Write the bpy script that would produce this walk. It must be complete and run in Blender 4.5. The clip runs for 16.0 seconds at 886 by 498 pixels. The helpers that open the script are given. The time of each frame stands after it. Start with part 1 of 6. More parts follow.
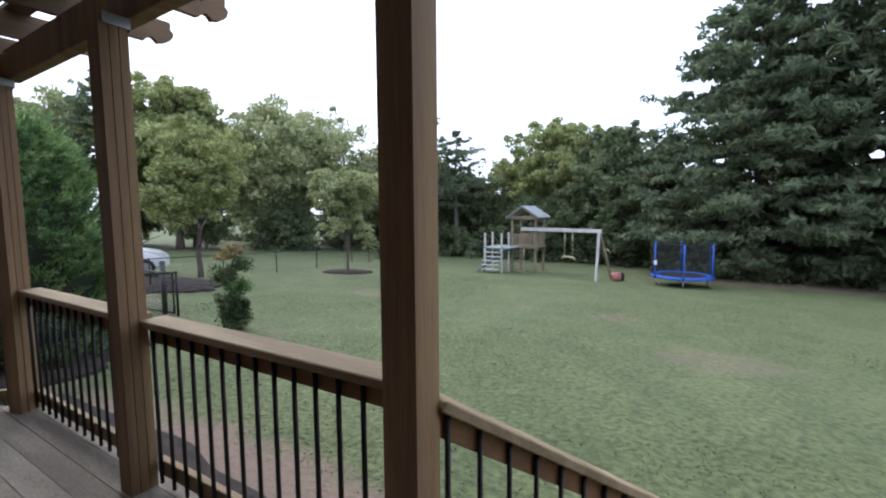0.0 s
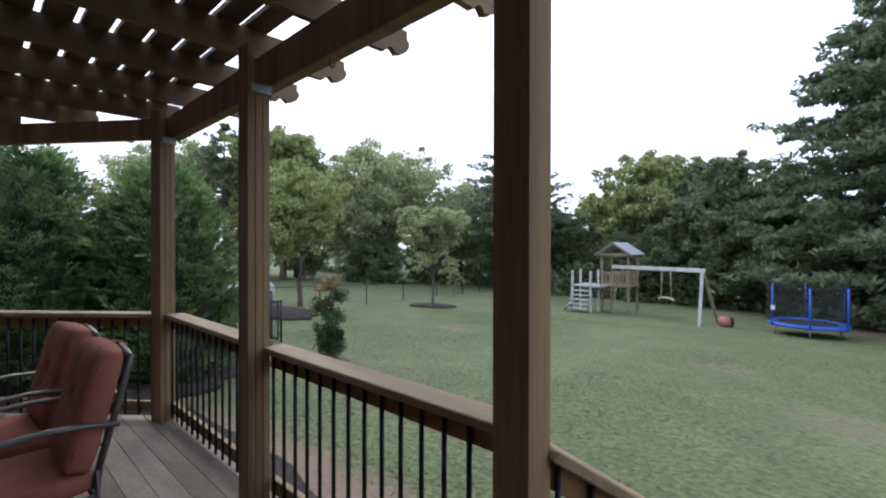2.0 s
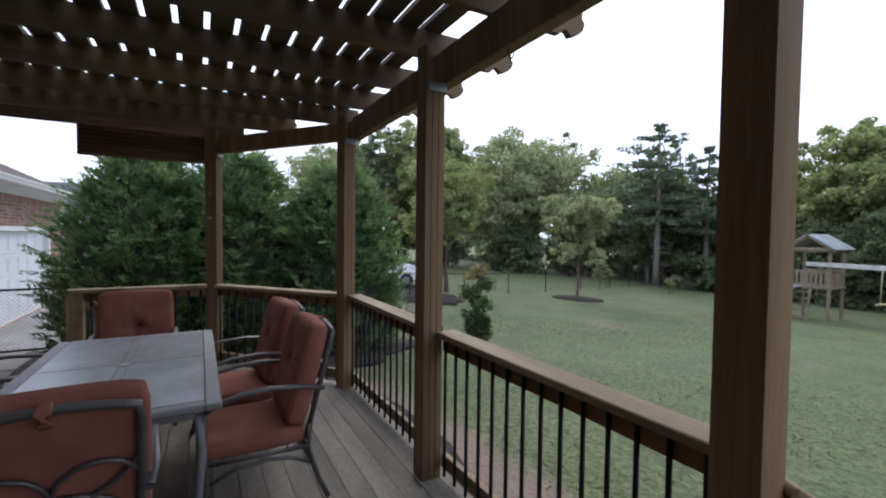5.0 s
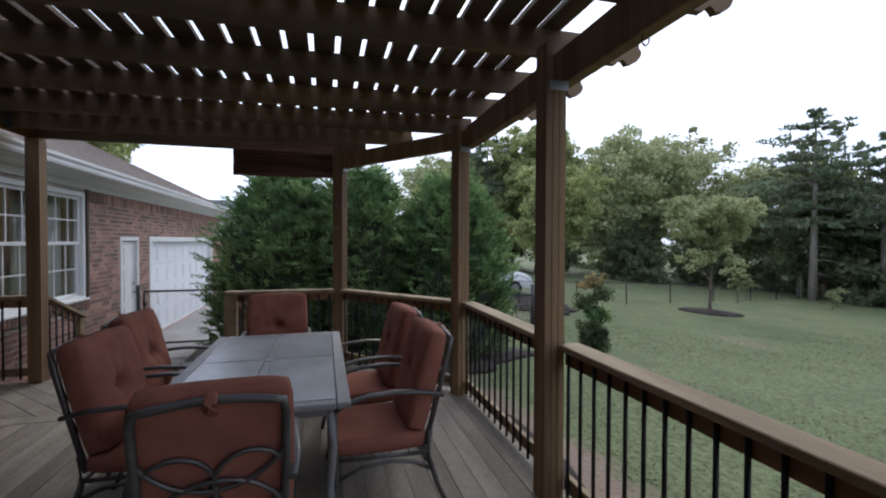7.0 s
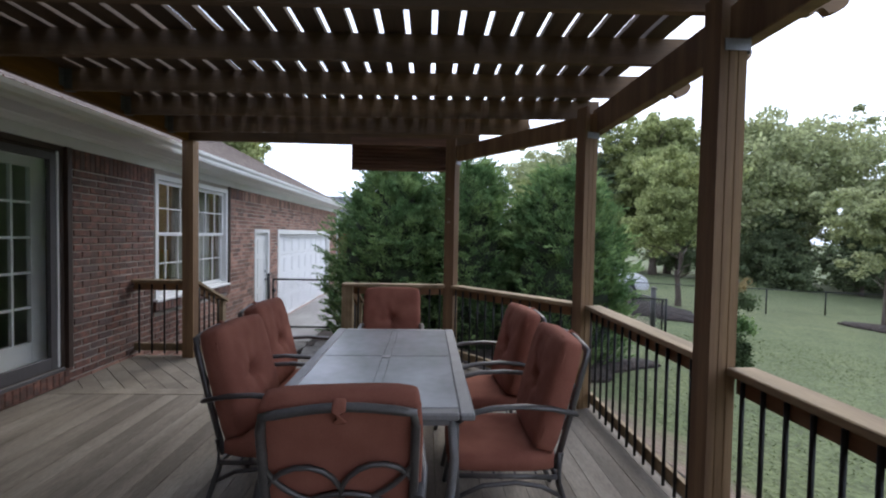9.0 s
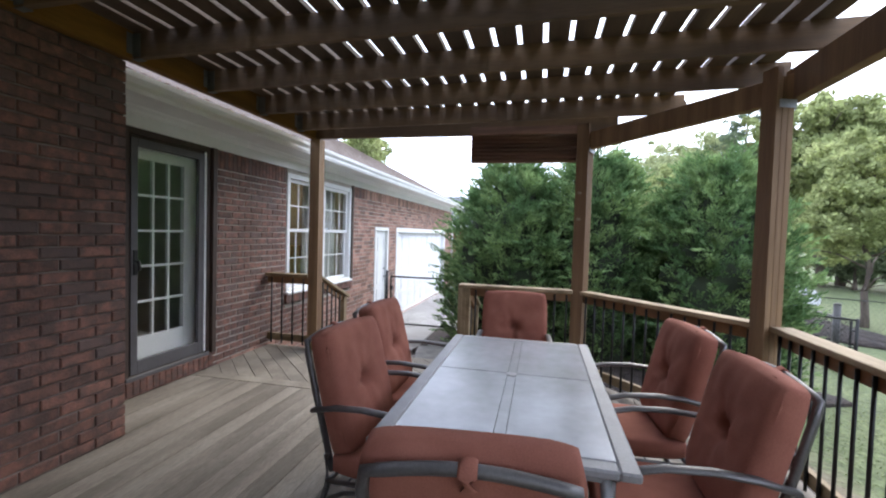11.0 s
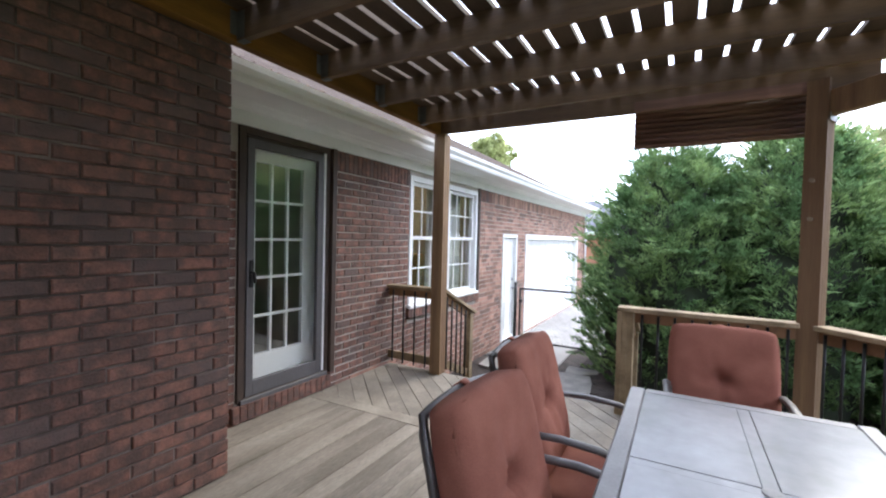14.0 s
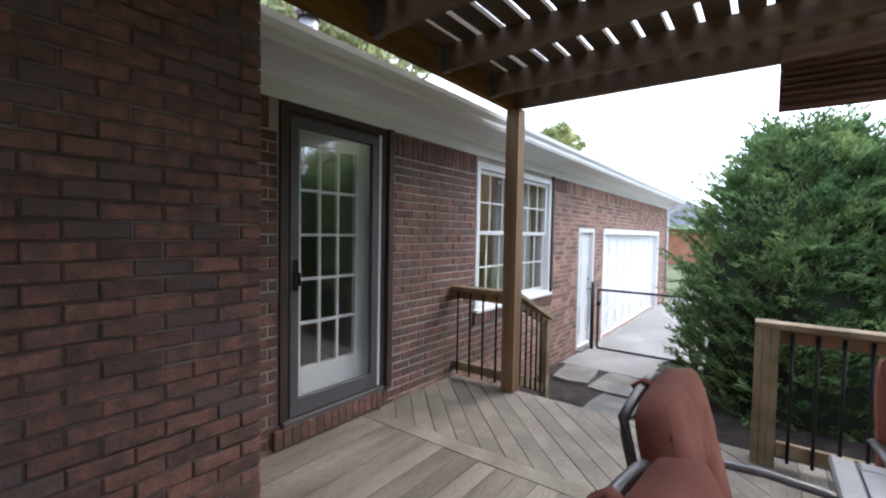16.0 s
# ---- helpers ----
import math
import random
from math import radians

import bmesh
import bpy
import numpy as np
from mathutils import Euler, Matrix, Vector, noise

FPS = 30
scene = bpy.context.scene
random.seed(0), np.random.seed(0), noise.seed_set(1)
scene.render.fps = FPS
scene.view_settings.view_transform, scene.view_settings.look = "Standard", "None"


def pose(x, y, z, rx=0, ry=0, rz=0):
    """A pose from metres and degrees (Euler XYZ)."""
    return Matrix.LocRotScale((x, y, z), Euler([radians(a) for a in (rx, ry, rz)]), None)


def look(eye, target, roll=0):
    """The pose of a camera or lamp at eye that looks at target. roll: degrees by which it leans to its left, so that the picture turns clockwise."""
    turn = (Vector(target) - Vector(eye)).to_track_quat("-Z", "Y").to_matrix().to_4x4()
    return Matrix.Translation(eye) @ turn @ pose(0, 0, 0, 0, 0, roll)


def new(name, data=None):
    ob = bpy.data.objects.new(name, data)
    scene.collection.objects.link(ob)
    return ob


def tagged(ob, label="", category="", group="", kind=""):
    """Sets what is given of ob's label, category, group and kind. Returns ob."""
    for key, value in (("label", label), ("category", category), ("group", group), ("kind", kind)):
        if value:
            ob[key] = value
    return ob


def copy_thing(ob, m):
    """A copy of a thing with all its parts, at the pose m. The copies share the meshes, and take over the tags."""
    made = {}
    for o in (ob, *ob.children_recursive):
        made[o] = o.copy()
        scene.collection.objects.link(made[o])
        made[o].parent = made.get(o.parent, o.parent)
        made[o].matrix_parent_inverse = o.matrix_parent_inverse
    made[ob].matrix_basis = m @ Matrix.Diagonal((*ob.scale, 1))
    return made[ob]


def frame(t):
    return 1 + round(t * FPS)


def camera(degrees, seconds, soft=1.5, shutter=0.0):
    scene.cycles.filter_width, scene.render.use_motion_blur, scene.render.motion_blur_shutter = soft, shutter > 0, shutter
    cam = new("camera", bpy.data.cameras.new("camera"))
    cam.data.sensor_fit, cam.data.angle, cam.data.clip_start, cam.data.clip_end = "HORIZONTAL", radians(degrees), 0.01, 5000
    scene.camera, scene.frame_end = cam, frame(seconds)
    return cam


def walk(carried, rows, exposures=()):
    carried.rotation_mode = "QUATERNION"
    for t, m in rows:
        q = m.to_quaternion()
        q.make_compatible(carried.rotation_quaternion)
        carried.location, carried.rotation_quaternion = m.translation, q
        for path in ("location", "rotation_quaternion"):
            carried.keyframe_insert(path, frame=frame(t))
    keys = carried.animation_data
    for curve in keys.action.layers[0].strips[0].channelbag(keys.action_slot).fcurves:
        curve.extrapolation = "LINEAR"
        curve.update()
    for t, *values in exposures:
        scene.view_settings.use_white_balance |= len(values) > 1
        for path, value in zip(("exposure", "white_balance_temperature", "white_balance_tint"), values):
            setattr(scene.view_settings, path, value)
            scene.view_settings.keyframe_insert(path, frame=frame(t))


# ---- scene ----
cam = camera(91.5, 16.0, soft=2.1)
PATH = [
    (0, (-1.596, -0.861, 1.517), (-2.633, 0.84, 1.342), -0.4),
    (0.5, (-1.602, -0.889, 1.535), (-2.711, 0.77, 1.41), -0.2),
    (1, (-1.638, -0.912, 1.542), (-2.834, 0.689, 1.458), -0.5),
    (1.5, (-1.637, -0.935, 1.552), (-2.895, 0.619, 1.506), -0.3),
    (2, (-1.647, -0.953, 1.548), (-2.992, 0.527, 1.536), 0.1),
    (2.5, (-1.671, -0.986, 1.558), (-3.093, 0.42, 1.549), 0.5),
    (3, (-1.689, -1.0, 1.556), (-3.182, 0.331, 1.536), 0.6),
    (3.5, (-1.714, -1.011, 1.559), (-3.283, 0.23, 1.519), 0.7),
    (4, (-1.745, -1.036, 1.563), (-3.371, 0.126, 1.504), 0.8),
    (6.5, (-1.83, -1.113, 1.559), (-3.721, -0.465, 1.518), 0.3),
    (7, (-1.869, -1.118, 1.559), (-3.798, -0.589, 1.522), 0.2),
    (7.5, (-1.913, -1.132, 1.563), (-3.87, -0.719, 1.524), 0.2),
    (8, (-1.972, -1.157, 1.561), (-3.948, -0.854, 1.519), 0.4),
    (10.5, (-2.481, -1.333, 1.534), (-4.455, -1.641, 1.453), 1.7),
    (11, (-2.59, -1.361, 1.525), (-4.54, -1.801, 1.453), 1.7),
    (11.5, (-2.722, -1.419, 1.527), (-4.643, -1.972, 1.464), 1.6),
    (12, (-2.86, -1.487, 1.53), (-4.748, -2.144, 1.479), 1.6),
    (12.5, (-2.993, -1.559, 1.526), (-4.848, -2.305, 1.488), 1.6),
    (13, (-3.116, -1.611, 1.517), (-4.935, -2.443, 1.487), 1.5),
    (13.5, (-3.254, -1.701, 1.523), (-5.041, -2.597, 1.483), 1.5),
    (14, (-3.379, -1.789, 1.523), (-5.129, -2.754, 1.469), 1.4),
    (14.5, (-3.505, -1.896, 1.519), (-5.229, -2.907, 1.451), 0.9),
    (15, (-3.646, -2.023, 1.522), (-5.33, -3.099, 1.446), 0.8),
    (15.5, (-3.771, -2.131, 1.513), (-5.417, -3.265, 1.438), 1.0),
    (16, (-3.907, -2.219, 1.504), (-5.506, -3.418, 1.427), 1.0),
]
walk(cam, [(t, look(eye, target, roll)) for t, eye, target, roll in PATH],
     exposures=[(0, -0.06), (1.5, -0.16), (4, -0.22), (6.5, -0.4), (8, -0.4), (9.2, 0.12), (10.5, 0.68), (11.5, 1.04), (13.5, 1.28), (14.5, 1.15), (16, 0.83)])

# ---- light ----
world = bpy.data.worlds.new("overcast_sky")
scene.world = world
world.use_nodes = True
wn, wl = world.node_tree.nodes, world.node_tree.links
sky = wn.new("ShaderNodeTexSky")
sky.sky_type, sky.sun_disc = "NISHITA", False
sky.sun_elevation, sky.sun_rotation = radians(40), radians(293)
sky.air_density, sky.dust_density = 1.0, 4.0
cloud = wn.new("ShaderNodeMix")
cloud.data_type = "RGBA"
cloud.inputs["Factor"].default_value = 0.88
cloud.inputs["B"].default_value = (9.2, 10.4, 13.5, 1)
wl.new(sky.outputs[0], cloud.inputs["A"])
wl.new(cloud.outputs["Result"], wn["Background"].inputs["Color"])
wn["Background"].inputs["Strength"].default_value = 0.15 * 1.2
sun = new("sun", bpy.data.lights.new("sun", "SUN"))
sun.data.energy, sun.data.angle, sun.data.color = 1.5, radians(30), (1.0, 0.97, 0.92)
sun.matrix_world = look((-24, 10, 22), (0, 0, 0))


# ---- materials ----
def material(name, base, rough=0.7, metal=0.0, vary=0.25, scale=6.0, fine=60.0, bump=0.15, second=None, island=0.0, obrand=0.0,
             stretch=(1, 1, 1), spec=0.5, dist=0.01, fine_vary=0.12, mixpos=(0.4, 0.65)):
    """Two scales of noise on a base colour, with relief; island and obrand vary the value by loose piece or by object."""
    m = bpy.data.materials.new(name)
    m.use_nodes = True
    n, l = m.node_tree.nodes, m.node_tree.links
    b = n["Principled BSDF"]
    b.inputs["Roughness"].default_value, b.inputs["Metallic"].default_value = rough, metal
    b.inputs["Specular IOR Level"].default_value = spec
    tc = n.new("ShaderNodeTexCoord")
    geo = n.new("ShaderNodeNewGeometry")
    mp = n.new("ShaderNodeMapping")
    mp.inputs["Scale"].default_value = stretch
    l.new(geo.outputs["Position"], mp.inputs["Vector"])
    big, small = n.new("ShaderNodeTexNoise"), n.new("ShaderNodeTexNoise")
    big.inputs["Scale"].default_value, big.inputs["Detail"].default_value = scale, 5
    small.inputs["Scale"].default_value, small.inputs["Detail"].default_value = fine, 4
    place = mp.outputs[0]
    if obrand:
        info, shift, add = n.new("ShaderNodeObjectInfo"), n.new("ShaderNodeMath"), n.new("ShaderNodeVectorMath")
        shift.operation, shift.inputs[1].default_value = "MULTIPLY", 61.0
        l.new(info.outputs["Random"], shift.inputs[0]), l.new(place, add.inputs[0]), l.new(shift.outputs[0], add.inputs[1])
        place = add.outputs[0]
    l.new(place, big.inputs["Vector"]), l.new(place, small.inputs["Vector"])
    if second is None:
        second = tuple(c * (1 - vary) for c in base)
    ramp = n.new("ShaderNodeValToRGB")
    ramp.color_ramp.elements[0].position, ramp.color_ramp.elements[1].position = mixpos
    ramp.color_ramp.elements[0].color, ramp.color_ramp.elements[1].color = (*second, 1), (*base, 1)
    l.new(big.outputs["Fac"], ramp.inputs["Fac"])
    value = n.new("ShaderNodeMapRange")
    value.inputs["To Min"].default_value, value.inputs["To Max"].default_value = 1 - fine_vary * 2, 1 + fine_vary * 2
    l.new(small.outputs["Fac"], value.inputs["Value"])
    last = value.outputs[0]
    for amount, node, socket in ((island, geo, "Random Per Island"), (obrand, None, "Random")):
        if amount:
            node = node or n.new("ShaderNodeObjectInfo")
            r = n.new("ShaderNodeMapRange")
            r.inputs["To Min"].default_value, r.inputs["To Max"].default_value = 1 - amount, 1 + amount
            l.new(node.outputs[socket], r.inputs["Value"])
            mul = n.new("ShaderNodeMath")
            mul.operation = "MULTIPLY"
            l.new(last, mul.inputs[0]), l.new(r.outputs[0], mul.inputs[1])
            last = mul.outputs[0]
    hsv = n.new("ShaderNodeHueSaturation")
    l.new(ramp.outputs[0], hsv.inputs["Color"]), l.new(last, hsv.inputs["Value"])
    l.new(hsv.outputs[0], b.inputs["Base Color"])
    if bump:
        bp = n.new("ShaderNodeBump")
        bp.inputs["Strength"].default_value, bp.inputs["Distance"].default_value = bump, dist
        l.new(small.outputs["Fac"], bp.inputs["Height"]), l.new(bp.outputs[0], b.inputs["Normal"])
    return m


def glass(name, tint=(1, 1, 1), rough=0.0):
    m = bpy.data.materials.new(name)
    m.use_nodes = True
    n, l = m.node_tree.nodes, m.node_tree.links
    n.remove(n["Principled BSDF"])
    clear, gloss, mix, fres = n.new("ShaderNodeBsdfTransparent"), n.new("ShaderNodeBsdfGlossy"), n.new("ShaderNodeMixShader"), n.new("ShaderNodeLayerWeight")
    power, share = n.new("ShaderNodeMath"), n.new("ShaderNodeMapRange")
    power.operation = "POWER"
    power.inputs[1].default_value = 4
    share.inputs["To Min"].default_value, share.inputs["To Max"].default_value = 0.07, 0.85
    l.new(fres.outputs["Facing"], power.inputs[0]), l.new(power.outputs[0], share.inputs["Value"])
    clear.inputs[0].default_value, gloss.inputs["Roughness"].default_value = (*tint, 1), rough
    l.new(share.outputs[0], mix.inputs[0]), l.new(clear.outputs[0], mix.inputs[1]), l.new(gloss.outputs[0], mix.inputs[2])
    l.new(mix.outputs[0], n["Material Output"].inputs["Surface"])
    return m


def leafy(name, base, second, scale=0.6):
    m = material(name, base, 0.8, 0, 0, scale, 9.0, 0, second, island=0.4, spec=0.12)
    n, l = m.node_tree.nodes, m.node_tree.links
    b = n["Principled BSDF"]
    thin, mix = n.new("ShaderNodeBsdfTranslucent"), n.new("ShaderNodeMixShader")
    mix.inputs[0].default_value = 0.5
    l.new(b.inputs["Base Color"].links[0].from_socket, thin.inputs["Color"])
    l.new(b.outputs[0], mix.inputs[1]), l.new(thin.outputs[0], mix.inputs[2])
    l.new(mix.outputs[0], n["Material Output"].inputs["Surface"])
    return m


M_DECK = material("weathered_deck_wood", (0.32, 0.275, 0.218), 0.75, 0, 0, 2.0, 70, 0.4, (0.155, 0.128, 0.097), obrand=0.035, stretch=(0.3, 1.3, 1), dist=0.004, fine_vary=0.22)
M_DECKD = material("weathered_deck_wood_diagonal", (0.29, 0.25, 0.195), 0.75, 0, 0, 3, 40, 0.35, (0.2, 0.168, 0.13), obrand=0.1, dist=0.004, fine_vary=0.15)
M_POST = material("stained_post_wood", (0.28, 0.174, 0.085), 0.7, 0, 0, 3, 60, 0.35, (0.172, 0.098, 0.05), obrand=0.12, stretch=(3, 3, 0.12), dist=0.004, fine_vary=0.16)
M_RAIL = material("weathered_rail_wood", (0.36, 0.265, 0.155), 0.75, 0, 0, 3, 60, 0.3, (0.21, 0.15, 0.082), obrand=0.1, stretch=(0.25, 2, 2), dist=0.004, fine_vary=0.16)
M_SUBRAIL = material("orange_brown_rail_wood", (0.27, 0.14, 0.06), 0.7, 0, 0, 3, 50, 0.3, (0.18, 0.09, 0.04), stretch=(0.25, 2, 2), dist=0.004)
M_JOIST = material("pergola_joist_wood", (0.2, 0.122, 0.062), 0.75, 0, 0, 3, 50, 0.35, (0.115, 0.073, 0.045), obrand=0.15, stretch=(2, 0.2, 2), dist=0.004, fine_vary=0.15)
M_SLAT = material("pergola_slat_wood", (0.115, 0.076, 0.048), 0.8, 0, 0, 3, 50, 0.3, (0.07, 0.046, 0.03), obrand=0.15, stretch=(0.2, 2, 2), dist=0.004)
M_LEDGER = material("golden_brown_beam_wood", (0.24, 0.115, 0.024), 0.85, 0, 0, 3, 50, 0.3, (0.13, 0.066, 0.02), spec=0.15, stretch=(0.2, 2, 2), dist=0.004)
# base darkened for the pergola's shade on the near wall
M_BRICK = material("red_brown_brick_shaded", (0.232, 0.107, 0.076), 0.85, 0, 0, 13, 90, 0.7, (0.112, 0.066, 0.053), obrand=0.2, dist=0.006, fine_vary=0.2)
def dark_bricks(m, share, socket, node_type, tone):
    """Turns some of the bricks, picked at random, into dark grey burnt ones."""
    n, l = m.node_tree.nodes, m.node_tree.links
    b = n["Principled BSDF"]
    pick = next((x for x in n if x.bl_idname == node_type), None)
    step, mix = n.new("ShaderNodeMath"), n.new("ShaderNodeMix")
    step.operation, step.inputs[1].default_value = "GREATER_THAN", 1 - share
    mix.data_type = "RGBA"
    mix.inputs["B"].default_value = (*tone, 1)
    frac = n.new("ShaderNodeMath")
    frac.operation = "FRACT"
    mul = n.new("ShaderNodeMath")
    mul.operation, mul.inputs[1].default_value = "MULTIPLY", 17.3
    l.new(pick.outputs[socket], mul.inputs[0]), l.new(mul.outputs[0], frac.inputs[0]), l.new(frac.outputs[0], step.inputs[0])
    half = n.new("ShaderNodeMath")
    half.operation, half.inputs[1].default_value = "MULTIPLY", 0.6
    l.new(step.outputs[0], half.inputs[0]), l.new(half.outputs[0], mix.inputs["Factor"])
    l.new(b.inputs["Base Color"].links[0].from_socket, mix.inputs["A"]), l.new(mix.outputs["Result"], b.inputs["Base Color"])


dark_bricks(M_BRICK, 0.13, "Random", "ShaderNodeObjectInfo", (0.11, 0.082, 0.074))
# same brick, base raised for the brighter light on the door wall
M_BRICKJ = material("red_brown_brick_lit", (0.37, 0.208, 0.155), 0.85, 0, 0, 5, 90, 0.5, (0.27, 0.158, 0.123), island=0.34, dist=0.006, fine_vary=0.2)
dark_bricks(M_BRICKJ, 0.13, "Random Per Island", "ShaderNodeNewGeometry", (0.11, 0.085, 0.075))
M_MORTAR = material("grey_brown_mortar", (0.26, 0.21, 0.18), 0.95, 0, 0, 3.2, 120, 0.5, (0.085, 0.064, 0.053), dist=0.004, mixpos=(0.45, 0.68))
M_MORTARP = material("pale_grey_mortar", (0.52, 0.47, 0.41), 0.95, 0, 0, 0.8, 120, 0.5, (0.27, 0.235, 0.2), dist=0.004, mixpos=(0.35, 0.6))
M_WHITE = material("white_paint", (0.8, 0.8, 0.78), 0.45, 0, 0.07, 3, 40, 0.05, fine_vary=0.02)
M_GARAGE = material("white_garage_paint", (0.82, 0.83, 0.84), 0.5, 0, 0.05, 3, 40, 0.05, fine_vary=0.02)
M_DARKTRIM = material("dark_bronze_trim", (0.055, 0.05, 0.045), 0.45, 0.0, 0.3, 4, 60, 0.1)
M_BROWNTRIM = material("dark_brown_trim", (0.06, 0.036, 0.024), 0.6, 0, 0.3, 4, 60, 0.15)
M_STORM = material("grey_storm_door_metal", (0.105, 0.098, 0.1), 0.5, 0.0, 0.15, 4, 60, 0.05)
M_GLASS = glass("window_glass", (0.98, 0.99, 0.985))
M_BLACK = material("black_metal", (0.018, 0.017, 0.016), 0.4, 0.3, 0.3, 8, 90, 0.1)
M_FRAME = material("grey_brown_chair_metal", (0.15, 0.14, 0.135), 0.38, 0.55, 0.25, 8, 120, 0.12)
M_FABRIC = material("terracotta_fabric", (0.335, 0.13, 0.09), 0.9, 0, 0, 5, 260, 0.35, (0.265, 0.098, 0.068), spec=0.2, dist=0.003, fine_vary=0.14)
M_PIPING = material("dark_terracotta_piping", (0.3, 0.112, 0.075), 0.9, 0, 0.2, 9, 200, 0.2, spec=0.2)
M_TABLE = material("slate_look_table_glass", (0.35, 0.355, 0.37), 0.25, 0, 0, 2.6, 14, 0.05, (0.285, 0.285, 0.29), fine_vary=0.08, spec=0.4)
M_TABLEFR = material("grey_table_metal", (0.27, 0.265, 0.265), 0.5, 0.15, 0.15, 6, 80, 0.08)
M_CONCRETE = material("pale_concrete", (0.37, 0.355, 0.335), 0.9, 0, 0, 1.2, 60, 0.3, (0.28, 0.265, 0.25), fine_vary=0.1)
M_STONE = material("grey_stepping_stone", (0.25, 0.23, 0.205), 0.9, 0, 0.35, 4, 60, 0.4, obrand=0.15)
M_MULCH = material("dark_mulch", (0.075, 0.055, 0.045), 0.95, 0, 0.5, 5, 50, 1.0, island=0.5, dist=0.03, fine_vary=0.3)
M_SHINGLE = material("brown_roof_shingles", (0.19, 0.15, 0.125), 0.9, 0, 0, 3, 60, 0.5, (0.13, 0.1, 0.085), stretch=(1, 4, 4), dist=0.01, fine_vary=0.2)
M_STEEL = material("galvanised_steel", (0.36, 0.36, 0.37), 0.45, 0.9, 0.2, 8, 80, 0.1)
# emissive bulbs of the added room lamp
M_BULB = material("fill_lamp_bulb", (0.9, 0.8, 0.6), 0.4, 0, 0.02)
M_BULB.node_tree.nodes["Principled BSDF"].inputs["Emission Color"].default_value = (1.0, 0.8, 0.5, 1)
M_BULB.node_tree.nodes["Principled BSDF"].inputs["Emission Strength"].default_value = 8
M_HANGER = material("dull_zinc", (0.2, 0.2, 0.2), 0.7, 0.5, 0.3, 8, 80, 0.1)
M_BARK = material("grey_brown_bark", (0.16, 0.125, 0.1), 0.95, 0, 0.4, 4, 30, 0.8, stretch=(3, 3, 0.6), dist=0.02)
M_PALEBARK = material("pale_grey_pine_bark", (0.3, 0.26, 0.225), 0.95, 0, 0.35, 4, 30, 0.8, stretch=(3, 3, 0.6), dist=0.02)
M_BAMBOO = material("dark_bamboo_slats", (0.27, 0.145, 0.1), 0.65, 0, 0.45, 4, 60, 0.3, island=0.35, stretch=(3, 0.3, 3))
M_BLUE = material("blue_trampoline_plastic", (0.03, 0.13, 0.62), 0.5, 0, 0.15, 4, 40, 0.05)
M_MESH = material("black_netting", (0.02, 0.022, 0.025), 0.8, 0, 0.2, 4, 40, 0.0)
M_PLAYWOOD = material("tan_playset_wood", (0.3, 0.235, 0.165), 0.8, 0, 0.3, 3, 40, 0.3)
M_PLAYROOF = material("grey_green_metal_roof", (0.34, 0.37, 0.38), 0.5, 0.2, 0.2, 2, 30, 0.1)
M_SWINGBEAM = material("pale_grey_painted_wood", (0.6, 0.59, 0.56), 0.7, 0, 0.2, 3, 40, 0.15)
M_TEAL = material("dark_teal_plastic", (0.03, 0.1, 0.12), 0.5, 0, 0.2, 4, 40, 0.05)
M_YELLOW = material("yellow_plastic", (0.58, 0.52, 0.32), 0.5, 0, 0.1, 4, 40, 0.0)
M_RED = material("faded_red_plastic", (0.45, 0.16, 0.15), 0.5, 0, 0.2, 4, 40, 0.05)
M_CARPAINT = material("white_car_paint", (0.8, 0.81, 0.82), 0.2, 0, 0.03, 2, 30, 0.0, fine_vary=0.01)
M_RUBBER = material("black_rubber", (0.02, 0.02, 0.02), 0.8, 0, 0.2, 6, 60, 0.2)
M_CARGLASS = material("dark_car_glass", (0.02, 0.025, 0.03), 0.08, 0, 0.1, 4, 40, 0.0)
M_ROOM = material("beige_room_paint", (0.42, 0.37, 0.3), 0.9, 0, 0.1, 2, 40, 0.05)
M_CURTAIN = material("pale_curtain_fabric", (0.62, 0.61, 0.58), 0.9, 0, 0.1, 4, 80, 0.1)
M_AMBER = material("amber_wood_panel", (0.5, 0.27, 0.06), 0.5, 0, 0.2, 4, 60, 0.1)
M_DECID = leafy("broad_leaves", (0.42, 0.455, 0.21), (0.29, 0.33, 0.145))
# pale leaves, lightened and greyed further for the haze over distant trees
M_DECIDB = leafy("pale_hazed_broad_leaves", (0.46, 0.485, 0.27), (0.335, 0.37, 0.195))
M_DKLEAF = leafy("dark_wood_leaves", (0.215, 0.26, 0.145), (0.135, 0.17, 0.092))
M_PINE = leafy("white_pine_needles", (0.21, 0.255, 0.155), (0.13, 0.17, 0.105))
M_ARBOR = leafy("arborvitae_sprays", (0.265, 0.37, 0.15), (0.105, 0.185, 0.075), 2.6)
M_SHRUB = leafy("dark_shrub_leaves", (0.16, 0.2, 0.1), (0.08, 0.115, 0.055), 2)
M_SHRUBTIP = leafy("rusty_shrub_tips", (0.36, 0.26, 0.13), (0.27, 0.24, 0.12), 2)
# near-black: the shade deep inside the hedge shrubs, put into the colour
M_INNER = material("inner_shade_dark", (0.03, 0.042, 0.02), 0.95, 0, 0.4, 3, 20, 0.5)
M_BLADE = material("grass_blades", (0.18, 0.21, 0.095), 0.8, 0, 0, 0.5, 9, 0, (0.12, 0.146, 0.064), island=0.3, spec=0.1)


